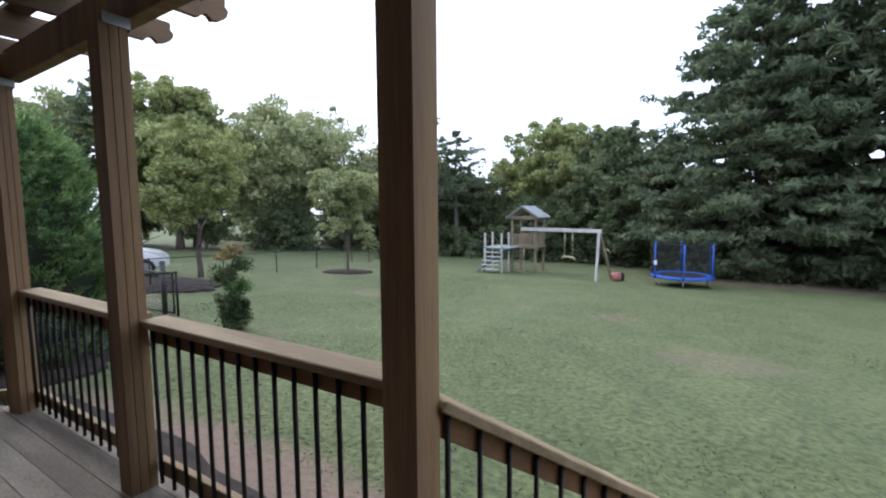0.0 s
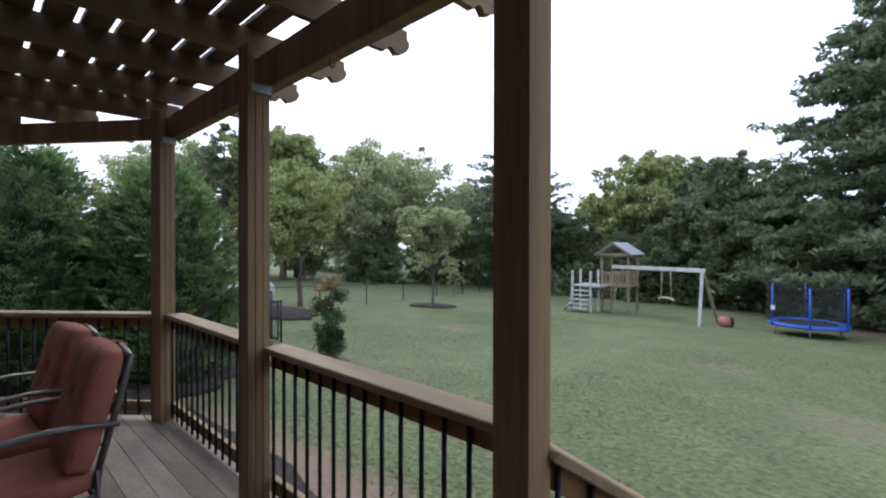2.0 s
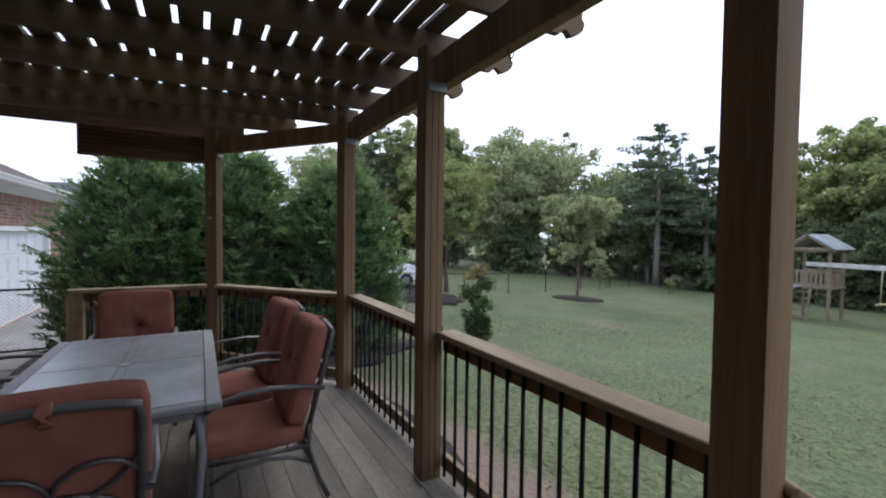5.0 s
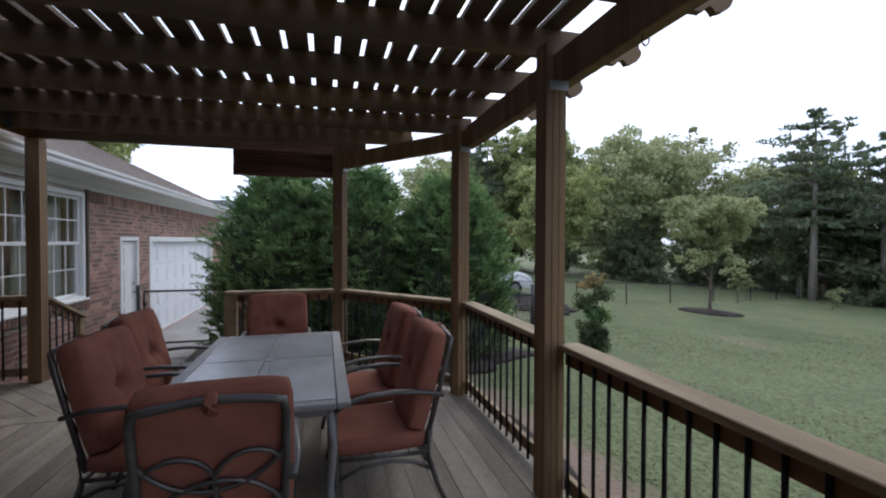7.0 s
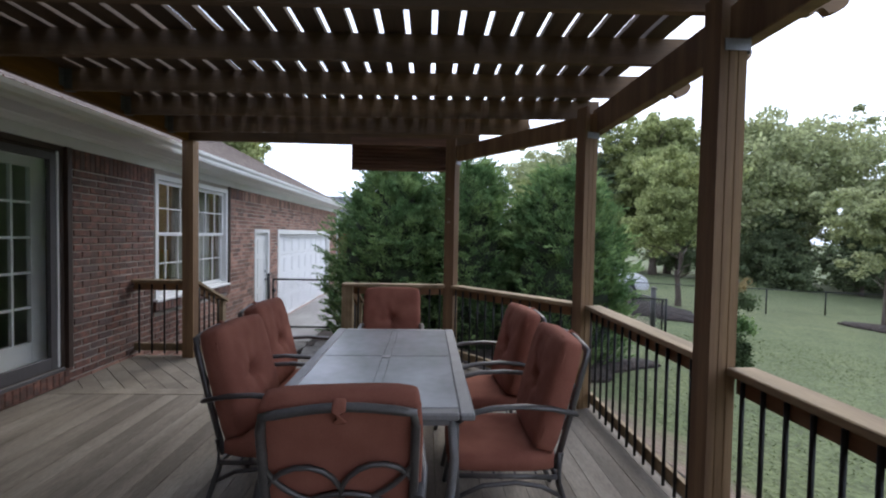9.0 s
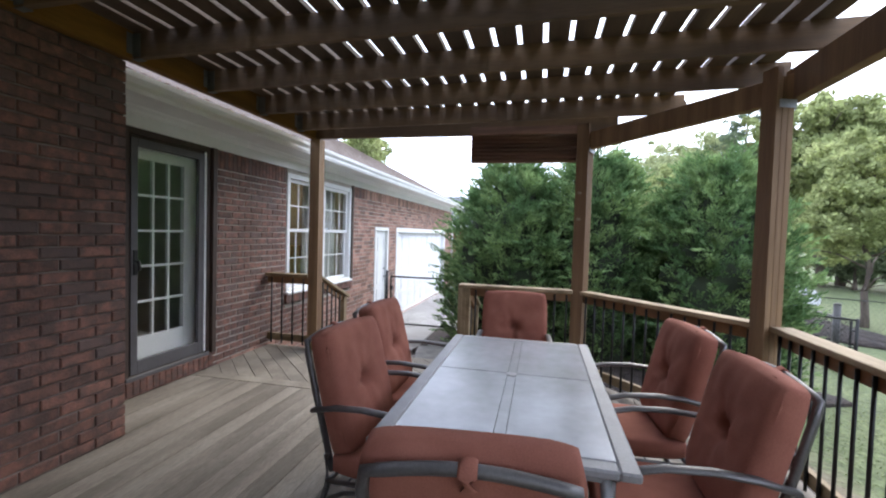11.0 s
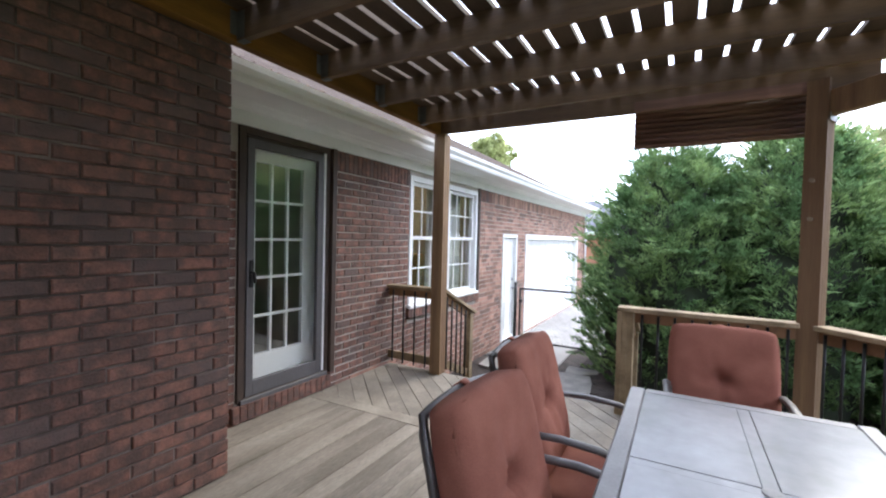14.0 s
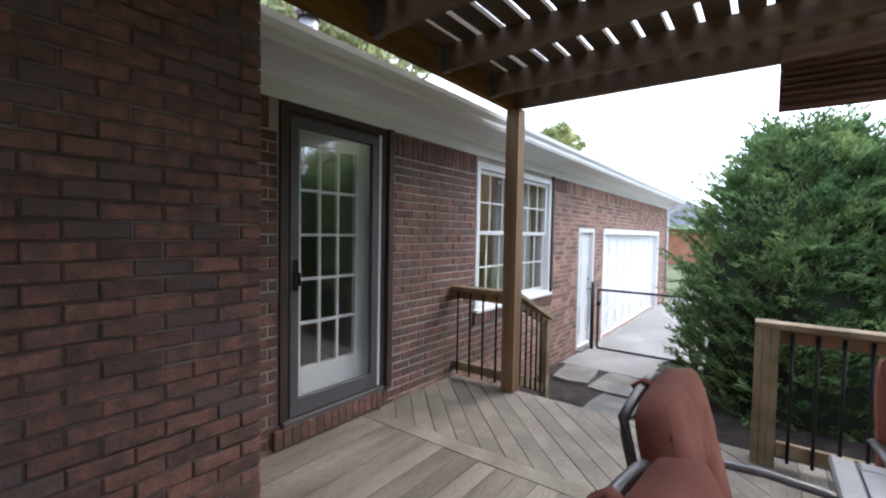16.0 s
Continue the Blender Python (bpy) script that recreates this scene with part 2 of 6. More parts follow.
def lawn_material():
    m = material("mown_lawn", (0.124, 0.146, 0.059), 0.9, 0, 0, 1.1, 14, 0.8, (0.09, 0.113, 0.045), dist=0.05, fine_vary=0.5, mixpos=(0.35, 0.7))
    n, l = m.node_tree.nodes, m.node_tree.links
    hsv = next(x for x in n if x.bl_idname == "ShaderNodeHueSaturation")
    geo = next(x for x in n if x.bl_idname == "ShaderNodeNewGeometry")
    patch = n.new("ShaderNodeTexNoise")
    patch.inputs["Scale"].default_value, patch.inputs["Detail"].default_value = 0.33, 6
    l.new(geo.outputs["Position"], patch.inputs["Vector"])
    ramp = n.new("ShaderNodeValToRGB")
    ramp.color_ramp.elements[0].position, ramp.color_ramp.elements[1].position = 0.66, 0.74
    l.new(patch.outputs["Fac"], ramp.inputs["Fac"])
    mix = n.new("ShaderNodeMix")
    mix.data_type = "RGBA"
    mix.inputs["B"].default_value = (0.19, 0.17, 0.1, 1)
    l.new(ramp.outputs[0], mix.inputs["Factor"]), l.new(hsv.outputs[0], mix.inputs["A"])
    l.new(mix.outputs["Result"], n["Principled BSDF"].inputs["Base Color"])
    return m


def bare_spots(m, spots):
    """Bare reddish soil at worn places of the lawn: middle and half widths, with a ragged edge."""
    n, l = m.node_tree.nodes, m.node_tree.links
    b, geo = n["Principled BSDF"], next(x for x in n if x.bl_idname == "ShaderNodeNewGeometry")
    rag = n.new("ShaderNodeTexNoise")
    rag.inputs["Scale"].default_value, rag.inputs["Detail"].default_value = 2.4, 8
    l.new(geo.outputs["Position"], rag.inputs["Vector"])
    last = b.inputs["Base Color"].links[0].from_socket
    for cx, cy, rx, ry, most in spots:
        mp, ln, add, ramp, mix = n.new("ShaderNodeMapping"), n.new("ShaderNodeVectorMath"), n.new("ShaderNodeMath"), n.new("ShaderNodeMapRange"), n.new("ShaderNodeMix")
        mp.vector_type = "TEXTURE"
        mp.inputs["Location"].default_value, mp.inputs["Scale"].default_value = (cx, cy, 0), (rx, ry, 1000)
        ln.operation, add.operation = "LENGTH", "MULTIPLY_ADD"
        l.new(geo.outputs["Position"], mp.inputs["Vector"]), l.new(mp.outputs[0], ln.inputs[0])
        l.new(rag.outputs["Fac"], add.inputs[0]), l.new(ln.outputs["Value"], add.inputs[2])
        add.inputs[1].default_value = 1.3
        ramp.inputs["From Min"].default_value, ramp.inputs["From Max"].default_value = 1.75, 1.2
        ramp.inputs["To Max"].default_value = most
        l.new(add.outputs[0], ramp.inputs["Value"])
        mix.data_type = "RGBA"
        mix.inputs["B"].default_value = (0.23, 0.155, 0.122, 1)
        l.new(ramp.outputs[0], mix.inputs["Factor"]), l.new(last, mix.inputs["A"])
        last = mix.outputs["Result"]
    l.new(last, b.inputs["Base Color"])
    return m


M_LAWN = bare_spots(lawn_material(), ((-1.3, 7.3, 1.2, 0.8, 0.3), (-3.4, 10.2, 0.9, 0.5, 0.4), (-10.6, 9.5, 0.9, 0.5, 0.4), (-4.8, 0.95, 4.2, 0.85, 0.85), (2, 21.5, 5.5, 1.6, 0.8)))
M_SOIL = material("bare_reddish_soil", (0.26, 0.172, 0.128), 0.95, 0, 0, 2.6, 40, 0.7, (0.12, 0.105, 0.058), dist=0.03, fine_vary=0.25)


# ---- building helpers ----
def box(bm, x0, x1, y0, y1, z0, z1, bevel=0.0):
    v = [bm.verts.new(p) for p in ((x0, y0, z0), (x1, y0, z0), (x1, y1, z0), (x0, y1, z0), (x0, y0, z1), (x1, y0, z1), (x1, y1, z1), (x0, y1, z1))]
    f = [bm.faces.new([v[i] for i in q]) for q in ((3, 2, 1, 0), (4, 5, 6, 7), (0, 1, 5, 4), (1, 2, 6, 5), (2, 3, 7, 6), (3, 0, 4, 7))]
    if bevel:
        edges = list({e for q in f for e in q.edges})
        bmesh.ops.bevel(bm, geom=edges, offset=bevel, segments=1, affect="EDGES")


def beam(bm, p, q, w, h, up=(0, 0, 1), bevel=0.0):
    """A straight timber from p to q, w across and h deep, about its axis."""
    p, q = Vector(p), Vector(q)
    d = (q - p).normalized()
    s = d.cross(Vector(up))
    s = s.normalized() if s.length > 1e-6 else Vector((1, 0, 0))
    u = s.cross(d)
    v = [bm.verts.new(c + s * a * w / 2 + u * b * h / 2) for c in (p, q) for a, b in ((-1, -1), (1, -1), (1, 1), (-1, 1))]
    f = [bm.faces.new([v[i] for i in k]) for k in ((0, 1, 2, 3), (7, 6, 5, 4), (4, 5, 1, 0), (5, 6, 2, 1), (6, 7, 3, 2), (7, 4, 0, 3))]
    if bevel:
        bmesh.ops.bevel(bm, geom=list({e for k in f for e in k.edges}), offset=bevel, segments=1, affect="EDGES")


def tube(bm, pts, r, n=8, flat=1.0, cap=True):
    """A round or flattened bar along pts; r a number or one for each point."""
    pts = [Vector(p) for p in pts]
    rs = r if isinstance(r, (list, tuple)) else [r] * len(pts)
    rings = []
    for i, p in enumerate(pts):
        d = (pts[min(i + 1, len(pts) - 1)] - pts[max(i - 1, 0)]).normalized()
        side = d.cross(Vector((0, 0, 1)))
        side = side.normalized() if side.length > 0.05 else Vector((1, 0, 0))
        up = side.cross(d)
        rings.append([bm.verts.new(p + side * math.cos(a) * rs[i] + up * math.sin(a) * rs[i] * flat) for a in (2 * math.pi * k / n for k in range(n))])
    for a, b in zip(rings, rings[1:]):
        for k in range(n):
            bm.faces.new((a[k], a[(k + 1) % n], b[(k + 1) % n], b[k])).smooth = True
    if cap:
        bm.faces.new(rings[0][::-1]), bm.faces.new(rings[-1])


def link(name, bm, mat):
    me = bpy.data.meshes.new(name)
    bmesh.ops.recalc_face_normals(bm, faces=bm.faces[:])
    bm.to_mesh(me)
    bm.free()
    me.materials.append(mat)
    return new(name, me)


def part(name, bm, mat, parent, label=""):
    ob = link(name, bm, mat)
    ob.parent = parent
    return tagged(ob, label) if label else ob


def thing(name, label, category, group="", at=None):
    ob = new(name)
    ob.empty_display_size = 0.2
    if at is not None:
        ob.matrix_basis = at
    return tagged(ob, label, category, group)


def structure(name, bm, mat, label, category):
    return tagged(link(name, bm, mat), label, category, kind="structure")


def made(draw, *args, **kw):
    bm = bmesh.new()
    draw(bm, *args, **kw)
    return bm


def soup(name, verts, per, mat, smooth=False):
    """One mesh of loose faces with per corners each, from an array of corners."""
    me = bpy.data.meshes.new(name)
    n = len(verts) // per
    me.vertices.add(n * per), me.loops.add(n * per), me.polygons.add(n)
    me.vertices.foreach_set("co", np.ascontiguousarray(verts, dtype=np.float32).ravel())
    me.loops.foreach_set("vertex_index", np.arange(n * per, dtype=np.int32))
    me.polygons.foreach_set("loop_start", np.arange(n, dtype=np.int32) * per)
    me.polygons.foreach_set("loop_total", np.full(n, per, dtype=np.int32))
    me.update(calc_edges=True)
    me.materials.append(mat)
    return new(name, me)


def ground_z(x, y):
    fall = -0.6 - 0.05 * np.minimum(np.maximum(0, y), 70)
    return fall

# ---- ground ----
def draw_ground(bm):
    xs = [-900, -300, -120, -70, -50] + [-40 + 1.0 * i for i in range(61)] + [30, 45, 70, 120, 300, 900]
    ys = [-900, -300, -100, -40, -20, -10, -4, -2, 0] + [1.0 * i for i in range(1, 46)] + [50, 60, 70, 120, 300, 900]
    grid = [[bm.verts.new((x, y, ground_z(x, y) + (0.05 * noise.noise((x * 0.25, y * 0.25, 0)) if y > 3 and abs(x) < 40 else 0))) for x in xs] for y in ys]
    for a, b in zip(grid, grid[1:]):
        for i in range(len(xs) - 1):
            bm.faces.new((a[i], a[i + 1], b[i + 1], b[i])).smooth = True


structure("ground", made(draw_ground), M_LAWN, "mown green lawn sloping gently away from the deck", "lawn")


def draw_patch(bm, cx, cy, rx, ry, lift, dome=0.0, seed=0, n=64):
    top = bm.verts.new((cx, cy, ground_z(cx, cy) + lift + dome))
    ring, skirt = [], []
    for k in range(n):
        a = 2 * math.pi * k / n
        f = 1 + 0.2 * noise.noise((math.cos(a) * 3, math.sin(a) * 3, seed)) + 0.06 * noise.noise((math.cos(a) * 11, math.sin(a) * 11, seed))
        x, y = cx + rx * f * math.cos(a), cy + ry * f * math.sin(a)
        ring.append(bm.verts.new((x, y, ground_z(x, y) + lift)))
        skirt.append(bm.verts.new((x, y, ground_z(x, y) - 0.12)))
    for k in range(n):
        bm.faces.new((top, ring[k], ring[(k + 1) % n])).smooth = True
        bm.faces.new((ring[k], skirt[k], skirt[(k + 1) % n], ring[(k + 1) % n]))


structure("mulch_ring", made(draw_patch, -15.75, 13.85, 1.12, 0.95, 0.06, 0.12, 3), M_MULCH, "dark mulch ring round the young lawn tree", "mulch bed")
structure("mulch_bed", made(draw_patch, -6.1, 0.78, 2.3, 0.38, 0.045, 0.03, 5), M_MULCH, "dark mulch bed along the deck's edge", "mulch bed")
structure("hedge_bed", made(draw_patch, -10.2, -0.4, 2.0, 3.1, 0.05, 0.04, 9), M_MULCH, "dark mulch under the tall evergreen hedge", "mulch bed")
structure("stair_bed", made(draw_patch, -9.6, -3.5, 2.2, 1.7, 0.03, 0.0, 11), M_MULCH, "dark soil beside the stepping stones", "soil bed")
structure("corner_bed", made(draw_patch, -17.5, 6.6, 2.6, 1.5, 0.05, 0.03, 12), M_MULCH, "dark mulch bed inside the far fence", "mulch bed")
drive = bmesh.new()
box(drive, -40, -11.72, -4.79, -1.2, -0.9, -0.57, 0.01)
structure("driveway", drive, M_CONCRETE, "pale concrete driveway before the garage", "driveway")
walkpad = bmesh.new()
box(walkpad, -11.7, -10.55, -4.79, -3.5, -0.8, -0.545, 0.01)
structure("door_pad", walkpad, M_CONCRETE, "pale concrete pad at the side door", "pavement")

# grass blades near the deck, clipped short
rng = np.random.default_rng(4)
N = 60000
gx, gy = rng.uniform(-13, 5, N), 1.4 + 15 * rng.random(N) ** 1.5
keep = ~((gx < -1.5) & (gy < 1.45 + 0.4 * rng.random(N)))
gx, gy = gx[keep], gy[keep]
gz = ground_z(gx, gy) - 0.005
h, a, lean, w = rng.uniform(0.015, 0.035, len(gx)), rng.uniform(0, 6.283, len(gx)), rng.uniform(-0.07, 0.07, (2, len(gx))), rng.uniform(0.006, 0.014, len(gx))
p = np.stack([gx, gy, gz], 1)
u = np.stack([np.cos(a) * w, np.sin(a) * w, 0 * w], 1)
tip = p + np.stack([lean[0], lean[1], h], 1)
tagged(soup("grass", np.stack([p - u, p + u, tip], 1).reshape(-1, 3), 3, M_BLADE), "short uneven grass blades of the lawn", "grass", kind="stuff")

# ---- house ----
BR_L, BR_H, JOINT = 0.208, 0.0655, 0.0105
brick_meshes = {}


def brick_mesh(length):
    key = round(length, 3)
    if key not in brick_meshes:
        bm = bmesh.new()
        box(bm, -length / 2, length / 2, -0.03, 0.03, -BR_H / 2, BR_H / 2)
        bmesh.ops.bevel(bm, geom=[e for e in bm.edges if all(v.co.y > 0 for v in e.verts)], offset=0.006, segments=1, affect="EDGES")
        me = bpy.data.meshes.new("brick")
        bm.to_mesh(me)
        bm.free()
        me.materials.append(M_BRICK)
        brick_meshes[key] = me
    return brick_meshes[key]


def courses(a0, a1, z0, z1, holes=(), phase=0):
    """Bricks of running bond between a0 and a1 along the wall: middle, length and height of each."""
    z, row, out = z0 + BR_H / 2 + JOINT, phase, []
    while z + BR_H / 2 <= z1 + 0.005:
        a = a0 - (0.5 * (BR_L + JOINT) if row % 2 else 0)
        while a < a1:
            b0, b1 = max(a, a0), min(a + BR_L, a1)
            a += BR_L + JOINT
            pieces = [(b0, b1)]
            for h0, h1, k0, k1 in holes:
                if k0 < z < k1:
                    pieces = [c for s, e in pieces for c in ((s, min(e, h0)), (max(s, h1), e)) if c[1] > c[0]]
            out += [((s + e) / 2, round(e - s, 2), z) for s, e in pieces if e - s > 0.03]
        z, row = z + BR_H + JOINT, row + 1
    return out


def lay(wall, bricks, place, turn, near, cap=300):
    """The near bricks as parts of the wall, in the shaded tone; the rest joined, in the lit tone."""
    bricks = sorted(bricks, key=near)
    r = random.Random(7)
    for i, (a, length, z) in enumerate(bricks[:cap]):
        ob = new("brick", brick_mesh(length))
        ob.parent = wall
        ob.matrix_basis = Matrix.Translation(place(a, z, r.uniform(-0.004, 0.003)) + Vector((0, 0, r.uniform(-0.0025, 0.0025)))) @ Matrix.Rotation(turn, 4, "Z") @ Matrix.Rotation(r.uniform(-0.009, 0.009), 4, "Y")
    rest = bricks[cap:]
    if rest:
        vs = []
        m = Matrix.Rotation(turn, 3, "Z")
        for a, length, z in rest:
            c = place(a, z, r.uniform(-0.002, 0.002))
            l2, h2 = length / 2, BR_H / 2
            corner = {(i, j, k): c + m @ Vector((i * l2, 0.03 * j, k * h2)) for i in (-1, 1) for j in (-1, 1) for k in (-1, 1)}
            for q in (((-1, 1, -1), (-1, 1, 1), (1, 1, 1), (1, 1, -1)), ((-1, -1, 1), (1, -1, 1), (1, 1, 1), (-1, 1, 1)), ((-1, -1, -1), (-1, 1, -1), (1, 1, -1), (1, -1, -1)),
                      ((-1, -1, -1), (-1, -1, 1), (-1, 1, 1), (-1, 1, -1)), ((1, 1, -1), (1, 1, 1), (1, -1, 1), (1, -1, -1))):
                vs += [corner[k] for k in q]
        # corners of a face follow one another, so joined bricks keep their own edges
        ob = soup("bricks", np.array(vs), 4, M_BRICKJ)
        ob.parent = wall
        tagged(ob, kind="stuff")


def wall_boxes(bm, holes, a0, a1, z0, z1, put):
    """A wall with openings through it: put(a0, a1, z0, z1) lays one solid piece."""
    cuts = sorted({a0, a1, *[h[0] for h in holes], *[h[1] for h in holes]})
    for s, e in zip(cuts, cuts[1:]):
        over = sorted([(h[2], h[3]) for h in holes if h[0] <= s and h[1] >= e])
        z = z0
        for k0, k1 in over:
            if k0 > z:
                put(bm, s, e, z, k0)
            z = k1
        if z < z1:
            put(bm, s, e, z, z1)


WALL_Y, BUMP_Y, BUMP_X, HOUSE_END = -4.83, -4.23, -5.08, -19.35
DOOR = (-6.56, -5.56, 0.165, 2.362)
WINDOW = (-10.08, -8.0, 0.6, 2.31)
SIDE = (-12.15, -11.31, -0.52, 1.62)
GARAGE = (-18.2, -12.71, -0.6, 1.64)
HOLES = [DOOR, WINDOW, SIDE, GARAGE]

bm = bmesh.new()
wall_boxes(bm, HOLES, HOUSE_END, BUMP_X, -0.9, 2.75, lambda b, s, e, k, t: box(b, s, e, WALL_Y - 0.22, WALL_Y - 0.007, k, t))
wall_north = structure("wall_north", bm, M_MORTARP, "red-brown brick house wall with running bond courses", "wall")
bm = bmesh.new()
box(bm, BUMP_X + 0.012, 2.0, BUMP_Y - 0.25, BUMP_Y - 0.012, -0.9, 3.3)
wall_bump = structure("wall_bumpout", bm, M_MORTAR, "red-brown brick wall of the projecting room, near bricks toned down for shade", "wall")
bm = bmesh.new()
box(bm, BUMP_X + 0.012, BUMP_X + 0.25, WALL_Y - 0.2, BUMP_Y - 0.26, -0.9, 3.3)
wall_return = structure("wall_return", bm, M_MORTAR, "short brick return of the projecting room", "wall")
bm = bmesh.new()
box(bm, HOUSE_END, HOUSE_END + 0.22, -14.0, WALL_Y - 0.23, -0.9, 2.75)
box(bm, HOUSE_END, 2.0, -14.2, -14.0, -0.9, 2.75)
box(bm, 2.0, 2.22, -14.2, BUMP_Y - 0.012, -0.9, 3.3)
# made-up wing behind the camera, blocks light from +x onto the deck
box(bm, 2.004, 2.22, BUMP_Y - 0.01, -0.6, -0.9, 3.3)
structure("wall_back", bm, M_MORTAR, "plain far walls of the brick house, with an added light-blocking wing", "wall")

lay(wall_bump, courses(BUMP_X, 0.6, 0.0, 3.2), lambda a, z, o: Vector((a, BUMP_Y - 0.03 + o, z)), 0.0, lambda b: abs(b[0] + 4.6) + abs(b[2] - 1.5) * 0.45)
lay(wall_return, courses(WALL_Y, BUMP_Y - 0.06, 0.0, 3.2, phase=1), lambda a, z, o: Vector((BUMP_X + 0.03 - o, a, z)), math.pi / 2, lambda b: -b[2])
north = courses(HOUSE_END, BUMP_X, -0.66, 2.162, [(h[0] - 0.01, h[1] + 0.01, h[2] - (0.16 if h[2] > 0 else 0), h[3]) for h in HOLES])
lay(wall_north, north, lambda a, z, o: Vector((a, WALL_Y - 0.03 + o, z)), 0.0, lambda b: abs(b[0] + 7.0) + (0 if b[2] > 0 else 3))

# soldier course under the frieze, rowlock sills
soldier = [(a, z) for a, z in ((BUMP_X - 0.034 - 0.0677 * i, 2.264) for i in range(int((HOUSE_END - BUMP_X) / -0.0677)))
           if not any(h[0] - 0.04 < a < h[1] + 0.04 and h[3] > 2.2 for h in (DOOR, WINDOW))]
for i, (a, z) in enumerate(soldier[:36]):
    ob = new("brick", brick_mesh(0.2))
    ob.parent = wall_north
    ob.matrix_basis = Matrix.Translation((a, WALL_Y - 0.028, z)) @ Matrix.Rotation(math.pi / 2, 4, "Y")
bm = bmesh.new()
for a, z in soldier[36:]:
    box(bm, a - BR_H / 2, a + BR_H / 2, WALL_Y - 0.058, WALL_Y + 0.002, z - 0.1, z + 0.1)
ob = link("bricks", bm, M_BRICKJ)
ob.parent = wall_north
tagged(ob, kind="stuff")
for k0, k1, z in ((WINDOW[0] - 0.05, WINDOW[1] + 0.05, WINDOW[2] - 0.06), (DOOR[0] - 0.03, DOOR[1] + 0.03, DOOR[2] - 0.085)):
    a = k0
    while a < k1 - 0.03:
        ob = new("brick", brick_mesh(0.13))
        ob.parent = wall_north
        ob.matrix_basis = Matrix.Translation((a + 0.034, WALL_Y + 0.005, z)) @ Matrix.Rotation(math.pi / 2, 4, "Y")
        a += 0.0677

# frieze, soffit, gutter, roof
bm = bmesh.new()
box(bm, HOUSE_END - 0.03, BUMP_X - 0.003, WALL_Y + 0.003, WALL_Y + 0.025, 2.365, 2.51, 0.003)
structure("frieze_board", bm, M_WHITE, "white painted frieze board under the eaves", "trim")
bm = bmesh.new()
prof = [(0.028, 2.475), (0.05, 2.48), (0.075, 2.5), (0.12, 2.515), (0.13, 2.525), (0.36, 2.53), (0.36, 2.55), (0.028, 2.55)]
rows = [[bm.verts.new((x, WALL_Y + a, z)) for a, z in prof] for x in (HOUSE_END - 0.35, BUMP_X - 0.003)]
for i in range(len(prof)):
    bm.faces.new((rows[0][i], rows[0][(i + 1) % len(prof)], rows[1][(i + 1) % len(prof)], rows[1][i]))
structure("soffit", bm, M_WHITE, "white painted soffit with a crown moulding", "trim")
bm = bmesh.new()
prof = [(0.365, 2.525), (0.44, 2.525), (0.455, 2.555), (0.455, 2.585), (0.485, 2.62), (0.49, 2.66), (0.475, 2.66), (0.47, 2.625), (0.44, 2.585), (0.44, 2.54), (0.38, 2.54), (0.38, 2.66), (0.365, 2.66)]
rows = [[bm.verts.new((x, WALL_Y + a, z)) for a, z in prof] for x in (HOUSE_END - 0.35, BUMP_X - 0.003)]
for i in range(len(prof)):
    bm.faces.new((rows[0][i], rows[0][(i + 1) % len(prof)], rows[1][(i + 1) % len(prof)], rows[1][i]))
bm.faces.new(rows[0]), bm.faces.new(rows[1][::-1])
structure("gutter", bm, M_WHITE, "white metal gutter along the eaves", "gutter")
bm = bmesh.new()
tube(bm, [(HOUSE_END - 0.2, -4.45, 2.54), (HOUSE_END - 0.12, -4.62, 2.36), (HOUSE_END + 0.04, -4.78, 2.22), (HOUSE_END + 0.04, -4.78, -0.5)], 0.045, 6)
structure("downspout", bm, M_WHITE, "white downspout at the garage corner", "downspout")

lr = np.random.default_rng(77)
nl = 900
lp = np.stack([-5.2 - 13.4 * lr.random(nl) ** 1.8, lr.uniform(WALL_Y + 0.385, WALL_Y + 0.475, nl), 2.653 + 0.018 * lr.random(nl)], 1)
lu = lr.normal(size=(nl, 3))
lu /= np.linalg.norm(lu, axis=1, keepdims=True)
lv = np.cross(lu, lr.normal(size=(nl, 3)))
lv /= np.linalg.norm(lv, axis=1, keepdims=True)
M_LITTER = material("dry_leaf_litter", (0.3, 0.2, 0.12), 0.9, 0, 0.4, 5, 30, 0.1, island=0.45)
tagged(soup("leaf_litter", np.stack([lp - lu * 0.022, lp - lv * 0.012, lp + lu * 0.022, lp + lv * 0.012], 1).reshape(-1, 3), 4, M_LITTER), "dry leaf litter lying in the gutter", "leaf litter", kind="stuff")

